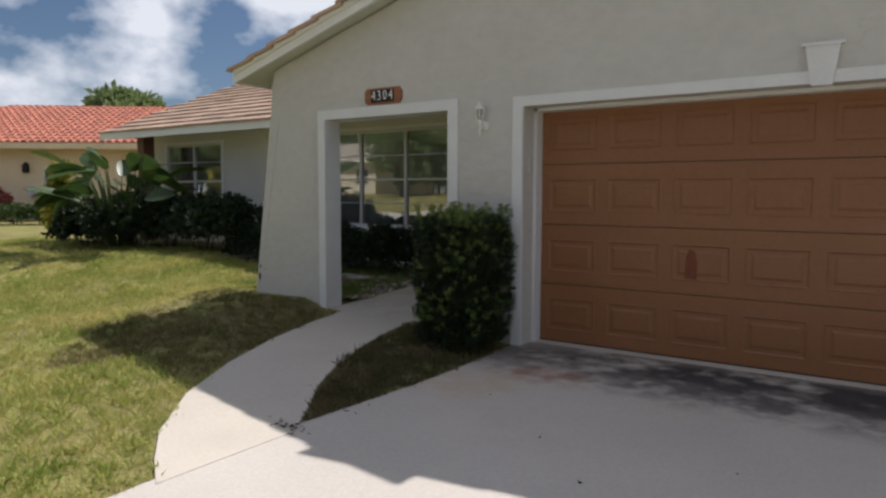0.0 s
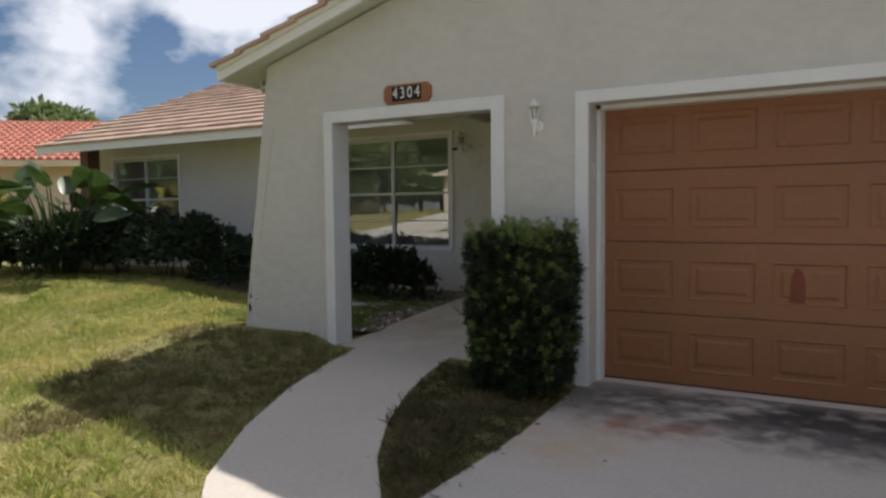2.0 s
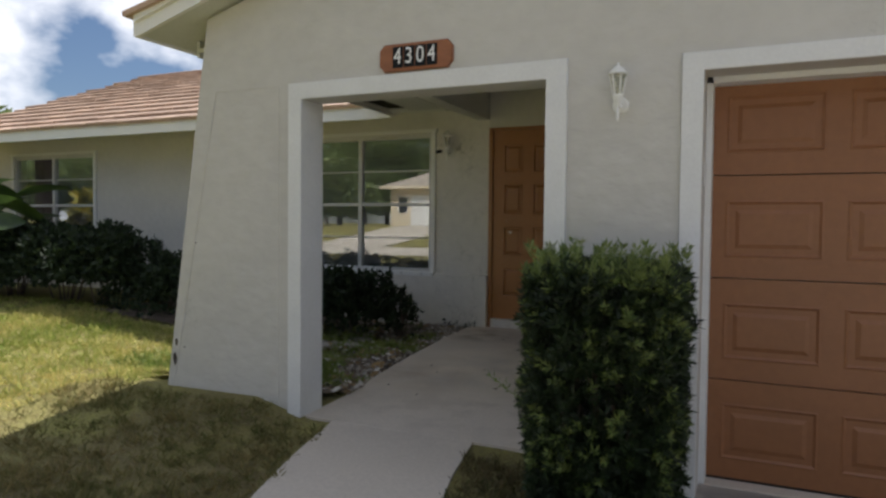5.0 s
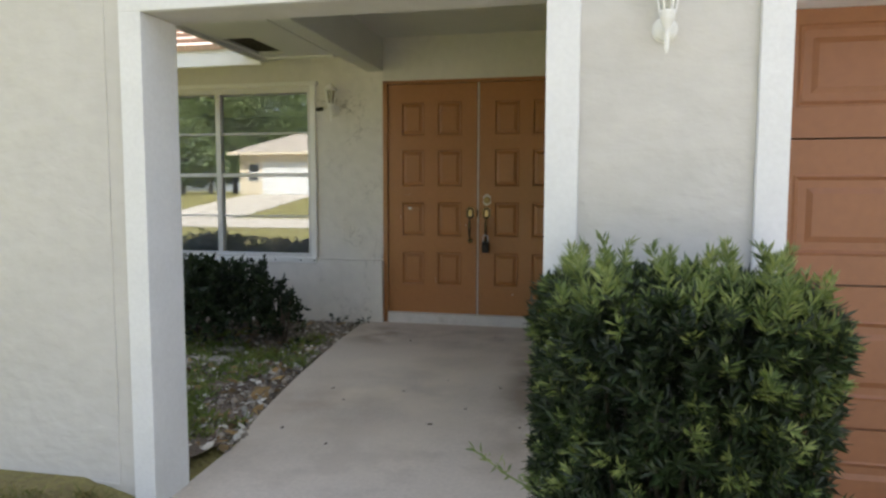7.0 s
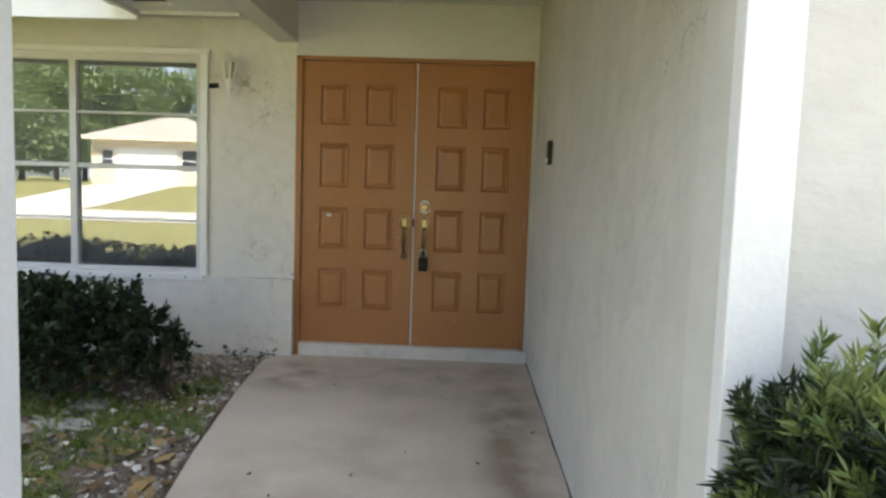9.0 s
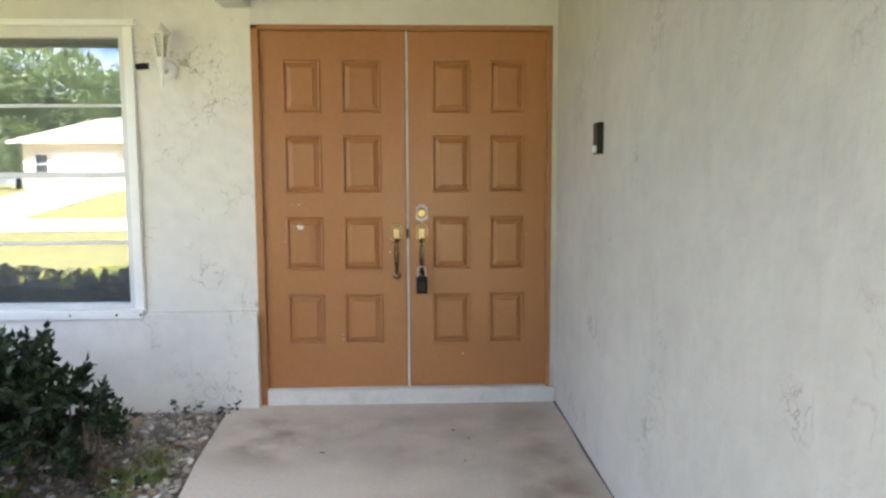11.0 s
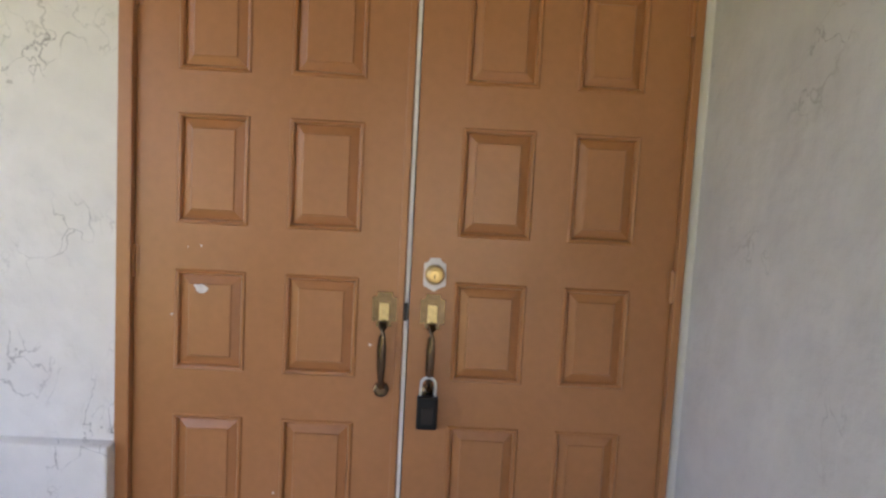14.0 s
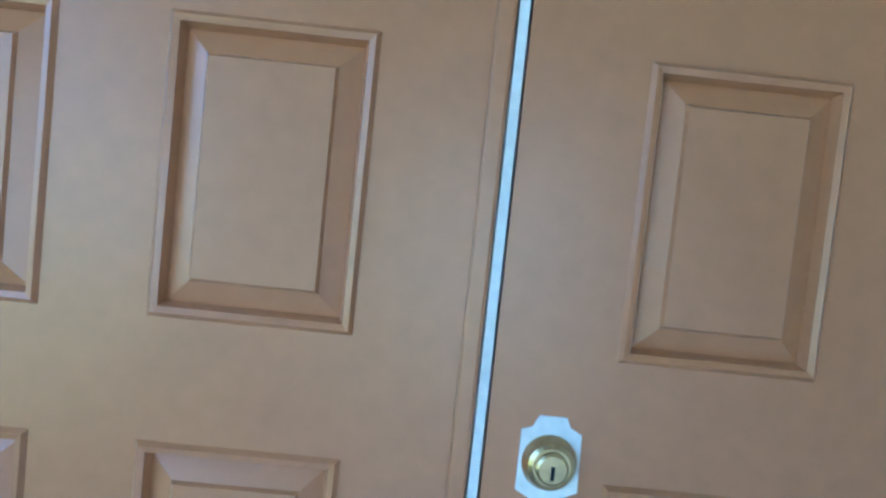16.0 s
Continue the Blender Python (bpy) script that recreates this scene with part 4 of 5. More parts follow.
# ---- doorbell ----
bell = thing("doorbell", PORCH_R, 7.745, 1.455, "dark doorbell box with a pale button", "doorbell")
part("housing", blocks((PORCH_R - 0.028, PORCH_R, 7.702, 7.780, 1.450, 1.587, 0.005)), DARK, bell)
part("button", blocks((PORCH_R - 0.034, PORCH_R - 0.026, 7.715, 7.765, 1.457, 1.487, 0.003)), WHITE, bell, "pale button")


# ---- roof tiles ----
def flat_tile_mesh(wd, ln, th):
    bm = blocks((-wd / 2 + 0.003, wd / 2 - 0.003, 0, ln, 0, th))
    for v in bm.verts:
        if v.co.y > ln / 2:
            v.co.z -= th * 0.9
    me = bpy.data.meshes.new("tile")
    bmesh.ops.recalc_face_normals(bm, faces=bm.faces)
    bm.to_mesh(me)
    bm.free()
    me.materials.append(TILE)
    return me


roof_main = bpy.data.objects["roof_main"]
tile_me = flat_tile_mesh(0.30, 0.40, 0.046)
slope = math.atan(MPITCH)
run = 0.33 * math.cos(slope)
count = 0
rest = bmesh.new()
random.seed(5)
for row in range(15):
    y = EAVE_Y - 0.05 + row * run
    z = EAVE_Z - 0.012 + (y - EAVE_Y) * MPITCH + 0.012
    k = 0
    while ML + 0.15 + k * 0.30 < MR - 0.1:
        x = ML + 0.12 + k * 0.30 + (0.15 if row % 2 else 0)
        m = Matrix.Translation((x, y, z + random.uniform(-0.003, 0.003))) @ Matrix.Rotation(slope + random.uniform(-0.008, 0.008), 4, "X") @ Matrix.Rotation(random.uniform(-0.008, 0.008), 4, "Z")
        if count < 296:
            o = new("tile", tile_me)
            o.parent = roof_main
            o.matrix_basis = m
            count += 1
        else:
            vs = [rest.verts.new(m @ v.co) for v in tile_me.vertices]
            for p in tile_me.polygons:
                rest.faces.new([vs[i] for i in p.vertices])
        k += 1
tagged(part("upper_tiles", rest, TILE, roof_main), kind="stuff")
roof_gable = bpy.data.objects["roof_gable"]
rest = bmesh.new()
gs = math.atan(PITCH)
grun = 0.33 * math.cos(gs)
for sgn in (1, -1):
    for row in range(18):
        dx = row * grun - 0.09
        x = (RAKE_X + dx) if sgn == 1 else (2 * RIDGE_X - RAKE_X - dx)
        if (x - RIDGE_X) * sgn > 0:
            break
        z = RAKE_Z + PITCH * dx + 0.142
        for j in range(2 if sgn == 1 else 1):
            ya, yb = ((4.74, 5.04), (5.045, 13.6 if x > -4.9 else 7.95))[j] if sgn == 1 else (4.74, 13.6)
            m = Matrix.Translation((x, (ya + yb) / 2, z + random.uniform(-0.004, 0.004))) @ Matrix.Rotation(-sgn * gs, 4, "Y") @ Matrix.Rotation(random.uniform(-0.02, 0.02) if j == 0 else 0, 4, "Z")
            h2 = (yb - ya) / 2 - 0.003
            pts = [(0, -h2, 0), (sgn * 0.40, -h2, -0.028), (sgn * 0.40, h2, -0.028), (0, h2, 0), (0, -h2, 0.034), (sgn * 0.40, -h2, 0.004), (sgn * 0.40, h2, 0.004), (0, h2, 0.034)]
            vs = [rest.verts.new(m @ Vector(p)) for p in pts]
            for q in ((0, 1, 2, 3), (4, 7, 6, 5), (0, 4, 5, 1), (3, 2, 6, 7), (0, 3, 7, 4), (1, 5, 6, 2)):
                rest.faces.new([vs[i] for i in q])
tagged(part("gable_tiles", rest, TILE, roof_gable), kind="stuff")
tagged(part("porch_post", blocks((-13.10, -12.86, 8.12, 8.36, -0.1, 2.308, 0.006), (-13.12, -12.84, 8.10, 8.38, -0.15, 0.0, 0.006)), BROWNPOST), "square dark brown post under the eave", "post", kind="structure")

# ---- plants ----
HEDGE_LEAF = leaf_material("podocarpus_leaf", (0.010, 0.019, 0.008), (0.046, 0.074, 0.022), 0.42)
YOUNG_LEAF = leaf_material("young_podocarpus_leaf", (0.10, 0.16, 0.04), (0.33, 0.38, 0.12), 0.4, 9.0)
CROTON_LEAF = leaf_material("yellow_croton_leaf", (0.10, 0.16, 0.03), (0.75, 0.62, 0.10), 0.4)
BUSH_LEAF = leaf_material("shrub_leaf", (0.010, 0.020, 0.008), (0.038, 0.066, 0.02), 0.6)
TREE_LEAF = leaf_material("tree_leaf", (0.13, 0.19, 0.065), (0.30, 0.36, 0.15), 0.6, 5.0, 0.4)
BIG_LEAF = leaf_material("broad_tropical_leaf", (0.03, 0.06, 0.015), (0.11, 0.17, 0.04), 0.4)
RED_LEAF = leaf_material("red_shrub_leaf", (0.10, 0.02, 0.02), (0.26, 0.06, 0.05), 0.5)
GRASS = leaf_material("grass_blade", (0.24, 0.34, 0.05), (0.76, 0.63, 0.25), 0.7, 1.3, 0.45)
# darker, browner copy of the lawn grass, coloured for the house shade
SHADEGRASS = leaf_material("shade_grass_blade", (0.12, 0.14, 0.032), (0.34, 0.26, 0.11), 0.7, 2.2, 0.4)
BEDGRASS = leaf_material("bed_weed_blade", (0.13, 0.22, 0.035), (0.38, 0.42, 0.12), 0.6, 3.0, 0.35)
# darker still: shade on the strip by the driveway is in the colour
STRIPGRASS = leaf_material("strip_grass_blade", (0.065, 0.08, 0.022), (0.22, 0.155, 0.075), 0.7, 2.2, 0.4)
BARK = material("bark", (0.14, 0.11, 0.085), 0.9, 0.3, 8, 60, 0.6, bump_size=0.02)


def leaf_mesh(name, base, ways, length, width, mat, fold=0.25):
    """Pointed folded leaves: base points, directions, lengths and widths as arrays."""
    n = len(base)
    rng = np.random.default_rng(n)
    ways = ways / np.linalg.norm(ways, axis=1, keepdims=True)
    side = np.cross(ways, rng.normal(size=(n, 3)))
    side /= np.linalg.norm(side, axis=1, keepdims=True) + 1e-9
    up = np.cross(side, ways)
    ln, wd = np.asarray(length)[:, None], np.asarray(width)[:, None]
    mid = base + ways * ln * 0.5
    v = np.stack([base, mid + side * wd * 0.5 + up * wd * fold, base + ways * ln - up * ln * 0.08, mid - side * wd * 0.5 + up * wd * fold], axis=1).reshape(-1, 3)
    i = np.arange(n)[:, None] * 4
    f = np.concatenate([i + [0, 1, 2], i + [0, 2, 3]], axis=1).reshape(-1, 3)
    me = bpy.data.meshes.new(name)
    me.vertices.add(len(v))
    me.vertices.foreach_set("co", v.ravel())
    me.loops.add(f.size)
    me.loops.foreach_set("vertex_index", f.ravel())
    me.polygons.add(len(f))
    me.polygons.foreach_set("loop_start", np.arange(len(f)) * 3)
    me.update(calc_edges=True)
    me.materials.append(mat)
    return me


def shoots(points, axes, per, rng, spread=0.9, length=0.055, width=0.010, step=0.06):
    """Leaves set round short shoots."""
    n = len(points)
    axes = axes / np.linalg.norm(axes, axis=1, keepdims=True)
    p = np.repeat(points, per, axis=0)
    a = np.repeat(axes, per, axis=0)
    t = rng.random((n * per, 1))
    r = rng.normal(size=(n * per, 3))
    r -= a * (r * a).sum(1, keepdims=True)
    r /= np.linalg.norm(r, axis=1, keepdims=True) + 1e-9
    base = p + a * t * step
    ways = a * (0.35 + 0.6 * t) + r * spread
    k = 0.65 + 0.6 * rng.random(n * per)
    return base, ways, length * k, width * (0.8 + 0.4 * rng.random(n * per))


def hang(me, name, parent, label="", kind=""):
    o = new(name, me)
    o.parent = parent
    o.matrix_parent_inverse = parent.matrix_basis.inverted()
    return tagged(o, label, kind=kind)


def stems(parent, x, y, z, spread, height, count, rng, r0=0.012):
    bm = bmesh.new()
    for k in range(count):
        a = rng.random() * 6.28
        s = spread * rng.random() ** 0.5
        q = Vector((x + s * math.cos(a), y + s * math.sin(a), z + height * (0.55 + 0.4 * rng.random())))
        b = Vector((x + s * 0.4 * math.cos(a), y + s * 0.4 * math.sin(a), z - 0.03))
        m = b.lerp(q, 0.5) + Vector((rng.normal() * 0.03, rng.normal() * 0.03, 0))
        tube(bm, [b, m, q], [r0, r0 * 0.7, r0 * 0.3], 6)
    part("branchwork", bm, BARK, parent)


# clipped podocarpus beside the garage
rng = np.random.default_rng(11)
clipped = thing("clipped_bush", -2.77, 4.60, -0.08, "dense clipped dark green shrub with narrow leaves and bright tips", "bush")
cx, cy, hx, hy, z0, z1 = -2.785, 4.60, 0.325, 0.33, -0.04, 0.955


def box_shell(n, rng, keep=1.0):
    u = rng.uniform(-1, 1, (n, 3))
    m = np.abs(u).max(axis=1, keepdims=True)
    s = u / m * (1 - (1 - keep) * rng.random((n, 1)) ** 2)
    rad = np.linalg.norm(s, axis=1, keepdims=True)
    s = s * (1 - 0.17 * np.clip(rad - 1.12, 0, 1))
    return s


s = box_shell(3000, rng, 0.5)
bumps = 1 + 0.07 * np.sin(s[:, :1] * 7 + 3 * s[:, 2:]) * np.cos(s[:, 1:2] * 6 + s[:, 2:] * 5)
taper = 0.88 + 0.12 * (s[:, 2:] * 0.5 + 0.5)
pts = np.concatenate([cx - 0.26 * s[:, 1:2] * hy * (0.5 - 0.5 * s[:, :1]) + s[:, :1] * hx * bumps * taper, cy + s[:, 1:2] * hy * bumps * taper, (z0 + z1) / 2 + s[:, 2:] * (z1 - z0) / 2], axis=1)
ax = s * [1, 1, 0.6] + [0, 0, 0.75] + rng.normal(size=s.shape) * 0.3
b1, w1_, l1, d1_ = shoots(pts, ax, 19, rng, 0.85, 0.042, 0.0078, 0.05)
hang(leaf_mesh("foliage", b1, w1_, l1, d1_, HEDGE_LEAF), "foliage", clipped)
tip = rng.uniform(-1, 1, (150, 2))
lift = rng.random((150, 1)) ** 3
tips = np.concatenate([cx + tip[:, :1] * hx * 0.97, cy + tip[:, 1:] * hy * 0.97, z1 - 0.05 + 0.12 * lift], axis=1)
b2, w2_, l2, d2_ = shoots(tips, np.array([[0, 0, 1.0]]) + rng.normal(size=(150, 3)) * 0.22, 34, rng, 0.62, 0.040, 0.0062, 0.07)
s = box_shell(430, rng, 0.97)
s = s[(s[:, 2] > -0.75)]
bumps = 1 + 0.07 * np.sin(s[:, :1] * 7 + 3 * s[:, 2:]) * np.cos(s[:, 1:2] * 6 + s[:, 2:] * 5)
taper = 0.88 + 0.12 * (s[:, 2:] * 0.5 + 0.5)
pts = np.concatenate([cx - 0.26 * s[:, 1:2] * hy * (0.5 - 0.5 * s[:, :1]) + s[:, :1] * hx * bumps * taper, cy + s[:, 1:2] * hy * bumps * taper, (z0 + z1) / 2 + s[:, 2:] * (z1 - z0) / 2], axis=1)
b3, w3_, l3, d3_ = shoots(pts, s * [1, 1, 0.5] + [0, 0, 0.7] + rng.normal(size=s.shape) * 0.25, 26, rng, 0.75, 0.036, 0.0062, 0.045)
hang(leaf_mesh("young_growth", np.concatenate([b2, b3]), np.concatenate([w2_, w3_]), np.concatenate([l2, l3]), np.concatenate([d2_, d3_]), YOUNG_LEAF), "young_growth", clipped, "yellow-green young leaf rosettes")
stems(clipped, cx, cy, -0.08, 0.22, 0.95, 16, rng)
bm = bmesh.new()
tube(bm, [(-2.54, 4.6, 0.8), (-2.53, 4.6, 0.98), (-2.515, 4.595, 1.10)], [0.004, 0.003, 0.002], 5)
part("stray_shoot", bm, YOUNG_LEAF, clipped)
bm = bmesh.new()
tube(bm, [(-3.10, 4.62, 0.33), (-3.24, 4.68, 0.37), (-3.36, 4.74, 0.42)], [0.004, 0.003, 0.002], 5)
part("stray_shoot", bm, YOUNG_LEAF, clipped)
tw = np.linspace(0.15, 1, 26)[:, None]
tw = np.array([[-3.12, 4.63, 0.335]]) + tw * np.array([[-0.24, 0.11, 0.085]]) + rng.normal(size=(26, 3)) * 0.006
hang(leaf_mesh("stray_foliage", tw, rng.normal(size=(26, 3)) + [-0.6, 0.2, 0.3], 0.03 + 0.02 * rng.random(26), np.full(26, 0.008), YOUNG_LEAF), "stray_foliage", clipped)


def shrub(x, y, rx, ry, h, seed, label, mat=None, leaf=0.055, n=900, group="", zbase=None):
    rng = np.random.default_rng(seed)
    z = (ground_z(x, y) if zbase is None else zbase)
    sh = thing("shrub", x, y, z, label, "bush", group)
    d = rng.normal(size=(n, 3))
    d /= np.linalg.norm(d, axis=1, keepdims=True)
    d[:, 2] = np.abs(d[:, 2]) * 1.2 - 0.35
    lump = 1 + 0.16 * np.sin(d[:, :1] * 6 + seed) * np.cos(d[:, 1:2] * 5 + seed * 2) + 0.08 * rng.normal(size=(n, 1))
    k = (1 - 0.55 * rng.random((n, 1)) ** 2) * lump
    p = np.concatenate([x + d[:, :1] * rx * k, y + d[:, 1:2] * ry * k, np.maximum(z + 0.02, z + h * 0.45 + d[:, 2:] * h * 0.55 * k)], axis=1)
    b, w, l, wd = shoots(p, d + [0, 0, 0.6] + rng.normal(size=d.shape) * 0.4, 9, rng, 0.9, leaf, leaf * 0.5, 0.07)
    hang(leaf_mesh("foliage", b, w, l, wd, mat or BUSH_LEAF), "foliage", sh)
    stems(sh, x, y, z, rx * 0.7, h * 0.85, 10, rng)
    return sh


GR = "foundation shrubs"
for i, (x, y, rx, ry, h) in enumerate(((-6.12, 7.72, 0.62, 0.52, 0.74), (-7.15, 7.65, 0.72, 0.55, 0.80), (-8.25, 7.55, 0.75, 0.6, 0.82))):
    shrub(x, y, rx, ry, h, 20 + i, "dark green leafy shrub in the bed under the window", n=1000, group=GR, zbase=-0.06)
shrub(-5.50, 7.78, 0.16, 0.14, 0.52, 29, "thin side branch of dark green shrub by the porch", n=45, leaf=0.06, zbase=-0.03)
for i, x in enumerate((-9.2, -10.1, -11.0, -11.9)):
    shrub(x, 7.35 + 0.1 * (i % 2), 0.72, 0.62, 0.98 - 0.03 * (i % 3), 40 + i, "dark green hedge shrub under the wing window", n=900, leaf=0.07, group=GR)
for i, x in enumerate((-12.6,)):
    shrub(x, 7.1, 0.6, 0.55, 0.75, 50 + i, "low dark green shrub at the end of the hedge", n=600, leaf=0.08, group=GR)

# broad-leaved tropical plant by the post
rng = np.random.default_rng(3)
tropic = thing("tropical_plant", -11.55, 6.75, ground_z(-12.2, 6.7), "large tropical plant with broad paddle leaves", "plant")
gz = ground_z(-12.2, 6.7)
for i in range(34):
    a = i * 2.4 + rng.random() * 0.5
    rad = 0.45 + 0.75 * rng.random()
    hz = gz + 0.7 + 0.9 * rng.random()
    root = Vector((-11.55 + 0.18 * math.cos(a), 6.75 + 0.18 * math.sin(a), gz))
    tip = Vector((-11.55 + rad * math.cos(a), 6.75 + 0.7 * rad * math.sin(a), hz))
    mid = root.lerp(tip, 0.55) + Vector((0, 0, 0.25))
    bm = bmesh.new()
    tube(bm, [root, mid, tip], [0.022, 0.016, 0.008], 6)
    part("stalk", bm, BIG_LEAF, tropic)
    d = Vector((math.cos(a), math.sin(a), rng.uniform(-0.6, 0.9))).normalized()
    sd = (Matrix.Rotation(rng.uniform(-1.0, 1.0), 3, d) @ d.cross(Vector((0, 0, 1)))).normalized()
    up = sd.cross(d)
    ln, wd = 0.55 + 0.35 * rng.random(), 0.13 + 0.06 * rng.random()
    bm = bmesh.new()
    rows_ = []
    for k in range(8):
        t = k / 7
        wk = wd * math.sin(math.pi * min(1, t * 0.93 + 0.07)) ** 0.7
        c = tip + d * ln * t - up * 0.18 * t * t * ln
        rows_.append([bm.verts.new(c - sd * wk + up * wk * 0.25), bm.verts.new(c - up * 0.004), bm.verts.new(c + sd * wk + up * wk * 0.25)])
    for r0, r1 in zip(rows_, rows_[1:]):
        bm.faces.new((r0[0], r0[1], r1[1], r1[0]))
        bm.faces.new((r0[1], r0[2], r1[2], r1[1]))
    part("leaf", bm, BIG_LEAF, tropic, smooth=True)

for i, (x, y, rx, h) in enumerate(((-11.6, 6.75, 0.75, 0.92), (-12.4, 6.7, 0.55, 0.80))):
    shrub(x, y, rx, 0.5, h, 130 + i, "dense dark green shrub round the tropical plant", n=620, leaf=0.11, group=GR)
shrub(-13.75, 6.9, 0.24, 0.2, 1.55, 140, "yellow variegated croton shrub by the lawn", CROTON_LEAF, 0.20, 130)

# ---- planting bed with gravel ----
bm = bmesh.new()
bx = [-9.0 + 0.25 * i for i in range(18)]
by = [5.2 + 0.25 * i for i in range(15)]
random.seed(9)


def bed_z(x, y):
    f = smooth01(-5.3, -6.3, x)
    return max((1 - f) * -0.035 + f * (ground_z(x, y) + 0.004), ground_z(x, y) + 0.022) + 0.012 * math.sin(x * 5.1 + y * 2.3) * math.cos(y * 4.7)


bed_v = [[bm.verts.new((min(x, -4.7), y, bed_z(x, y))) for x in bx] for y in by]
for j in range(len(by) - 1):
    for i in range(len(bx) - 1):
        if by[j] < 6.8 and bx[i] < -6.3:
            continue
        bm.faces.new((bed_v[j][i], bed_v[j][i + 1], bed_v[j + 1][i + 1], bed_v[j + 1][i]))
tagged(part("planting_bed", bm, SOIL, smooth=True), "brown mulch and soil bed beside the porch", "planting bed", kind="structure")
GRAVEL = material("pale_gravel", (0.33, 0.29, 0.245), 0.8, 0.3, 8, 60, 0.3, per_piece=0.45)
rng = np.random.default_rng(8)


def bed_edge(y):
    return np.interp(y, [5.38, 5.7, 6.1, 6.8, 7.9, 8.7], [-4.64, -4.66, -4.78, -4.9, -5.03, -5.08])


bm = bmesh.new()
ico = [Vector(v) for v in ((0, 0, 1), (0.9, 0, 0.2), (0.25, 0.85, 0.2), (-0.75, 0.5, 0.15), (-0.7, -0.55, 0.2), (0.3, -0.85, 0.1), (0, 0, -0.6))]
tris = [(0, 1, 2), (0, 2, 3), (0, 3, 4), (0, 4, 5), (0, 5, 1), (6, 2, 1), (6, 3, 2), (6, 4, 3), (6, 5, 4), (6, 1, 5)]
for k in range(4200):
    y = 5.5 + 3.12 * rng.random() ** 0.8
    x = bed_edge(y) - 0.03 - 1.5 * rng.random() ** 1.5
    if k > 2900:
        y = 7.85 + 0.77 * rng.random()
        x = bed_edge(y) - 0.02 - 0.6 * rng.random()
    if noise.noise(Vector((x * 1.7, y * 1.7, 0.3))) < (-0.02 if y < 7.3 else -0.2) and y < 8.0 and bed_edge(y) - x > 0.28:
        continue
    s = 0.008 + 0.018 * rng.random() ** 2
    m = Matrix.Translation((x, y, bed_z(x, y) + s * 0.35)) @ Euler((rng.random() * 6, rng.random() * 6, rng.random() * 6)).to_matrix().to_4x4() @ Matrix.Diagonal((s * 1.2, s, s * 0.7, 1))
    vs = [bm.verts.new(m @ v) for v in ico]
    for t in tris:
        bm.faces.new([vs[i] for i in t])
tagged(part("gravel", bm, GRAVEL), "loose pale gravel along the porch slab", "gravel", kind="stuff")
CHIP = material("white_shell_chip", (0.62, 0.59, 0.53), 0.75, 0.2, 8, 60, 0.3, per_piece=0.35)
DEADLEAF = material("dry_yellow_leaf", (0.26, 0.17, 0.07), 0.8, 0.3, 12, 60, 0.2, per_piece=0.5)
for name, mat, count, big, flat, label in (("shell_chips", CHIP, 430, 0.024, 0.4, "white shell and stone chips strewn in the bed"), ("dead_leaves", DEADLEAF, 520, 0.036, 0.14, "dry yellow-brown leaves lying in the bed")):
    bm = bmesh.new()
    for k in range(count):
        y = 5.5 + 3.1 * rng.random()
        x = bed_edge(y) - 0.03 - 1.45 * rng.random() ** 1.4
        s = 0.010 + big * rng.random() ** 2.5
        m = Matrix.Translation((x, y, bed_z(x, y) + 0.010 + s * 0.2)) @ Euler((rng.normal() * 0.3, rng.normal() * 0.3, rng.random() * 6)).to_matrix().to_4x4() @ Matrix.Diagonal((s * 1.3, s * 0.8, s * flat, 1))
        vs = [bm.verts.new(m @ v) for v in ico]
        for t in tris:
            bm.faces.new([vs[i] for i in t])
    tagged(part(name, bm, mat), label, "ground litter", kind="stuff")
STONE = material("grey_flagstone", (0.36, 0.33, 0.30), 0.85, 0.2, 5, 50, 0.4)
for i, (x, y, s, r) in enumerate(((-5.95, 6.95, 0.22, 0.3), (-6.05, 6.45, 0.19, 1.2), (-5.66, 7.1, 0.17, 2.1), (-6.3, 7.0, 0.2, 0.8), (-5.75, 7.42, 0.15, 0.4))):
    st = bmesh.new()
    random.seed(60 + i)
    prism(st, [(x + s * random.uniform(0.75, 1.15) * math.cos(r + a), y + 0.6 * s * random.uniform(0.75, 1.15) * math.sin(r + a)) for a in [j * 1.047 for j in range(6)]], -0.06, bed_z(x, y) + 0.025, "z")
    bmesh.ops.bevel(st, geom=st.edges[:], offset=0.006, segments=1, affect="EDGES")
    tagged(part("stepping_stone", st, STONE), "flat grey stone lying in the planting bed", "stone", "bed stones")

# weeds by the plinth
for i, (x, y, h) in enumerate(((-5.30, 8.61, 0.06), (-5.5, 8.2, 0.08), (-5.25, 7.6, 0.06), (-5.75, 8.5, 0.07), (-5.05, 8.60, 0.05), (-5.62, 7.95, 0.07))):
    shrub(x, y, 0.07, 0.05, h, 70 + i, "small green weed growing by the slab", BIG_LEAF if i % 2 else BUSH_LEAF, 0.03, 7, "weeds", zbase=-0.02 if x < -4.5 else 0.0)


# ---- grass ----
def in_walk(x, y):
    ly = [p[1] for p in left_edge]
    ry = [p[1] for p in right_edge]
    xl = np.interp(y, ly, [p[0] for p in left_edge])
    xr = np.interp(y, ry, [p[0] for p in right_edge])
    ragged = 0.032 * np.sin(x * 21 + y * 17) + 0.026 * np.sin(y * 41)
    return (x > xl + ragged) & (x < xr - ragged) & (y > 1.70)


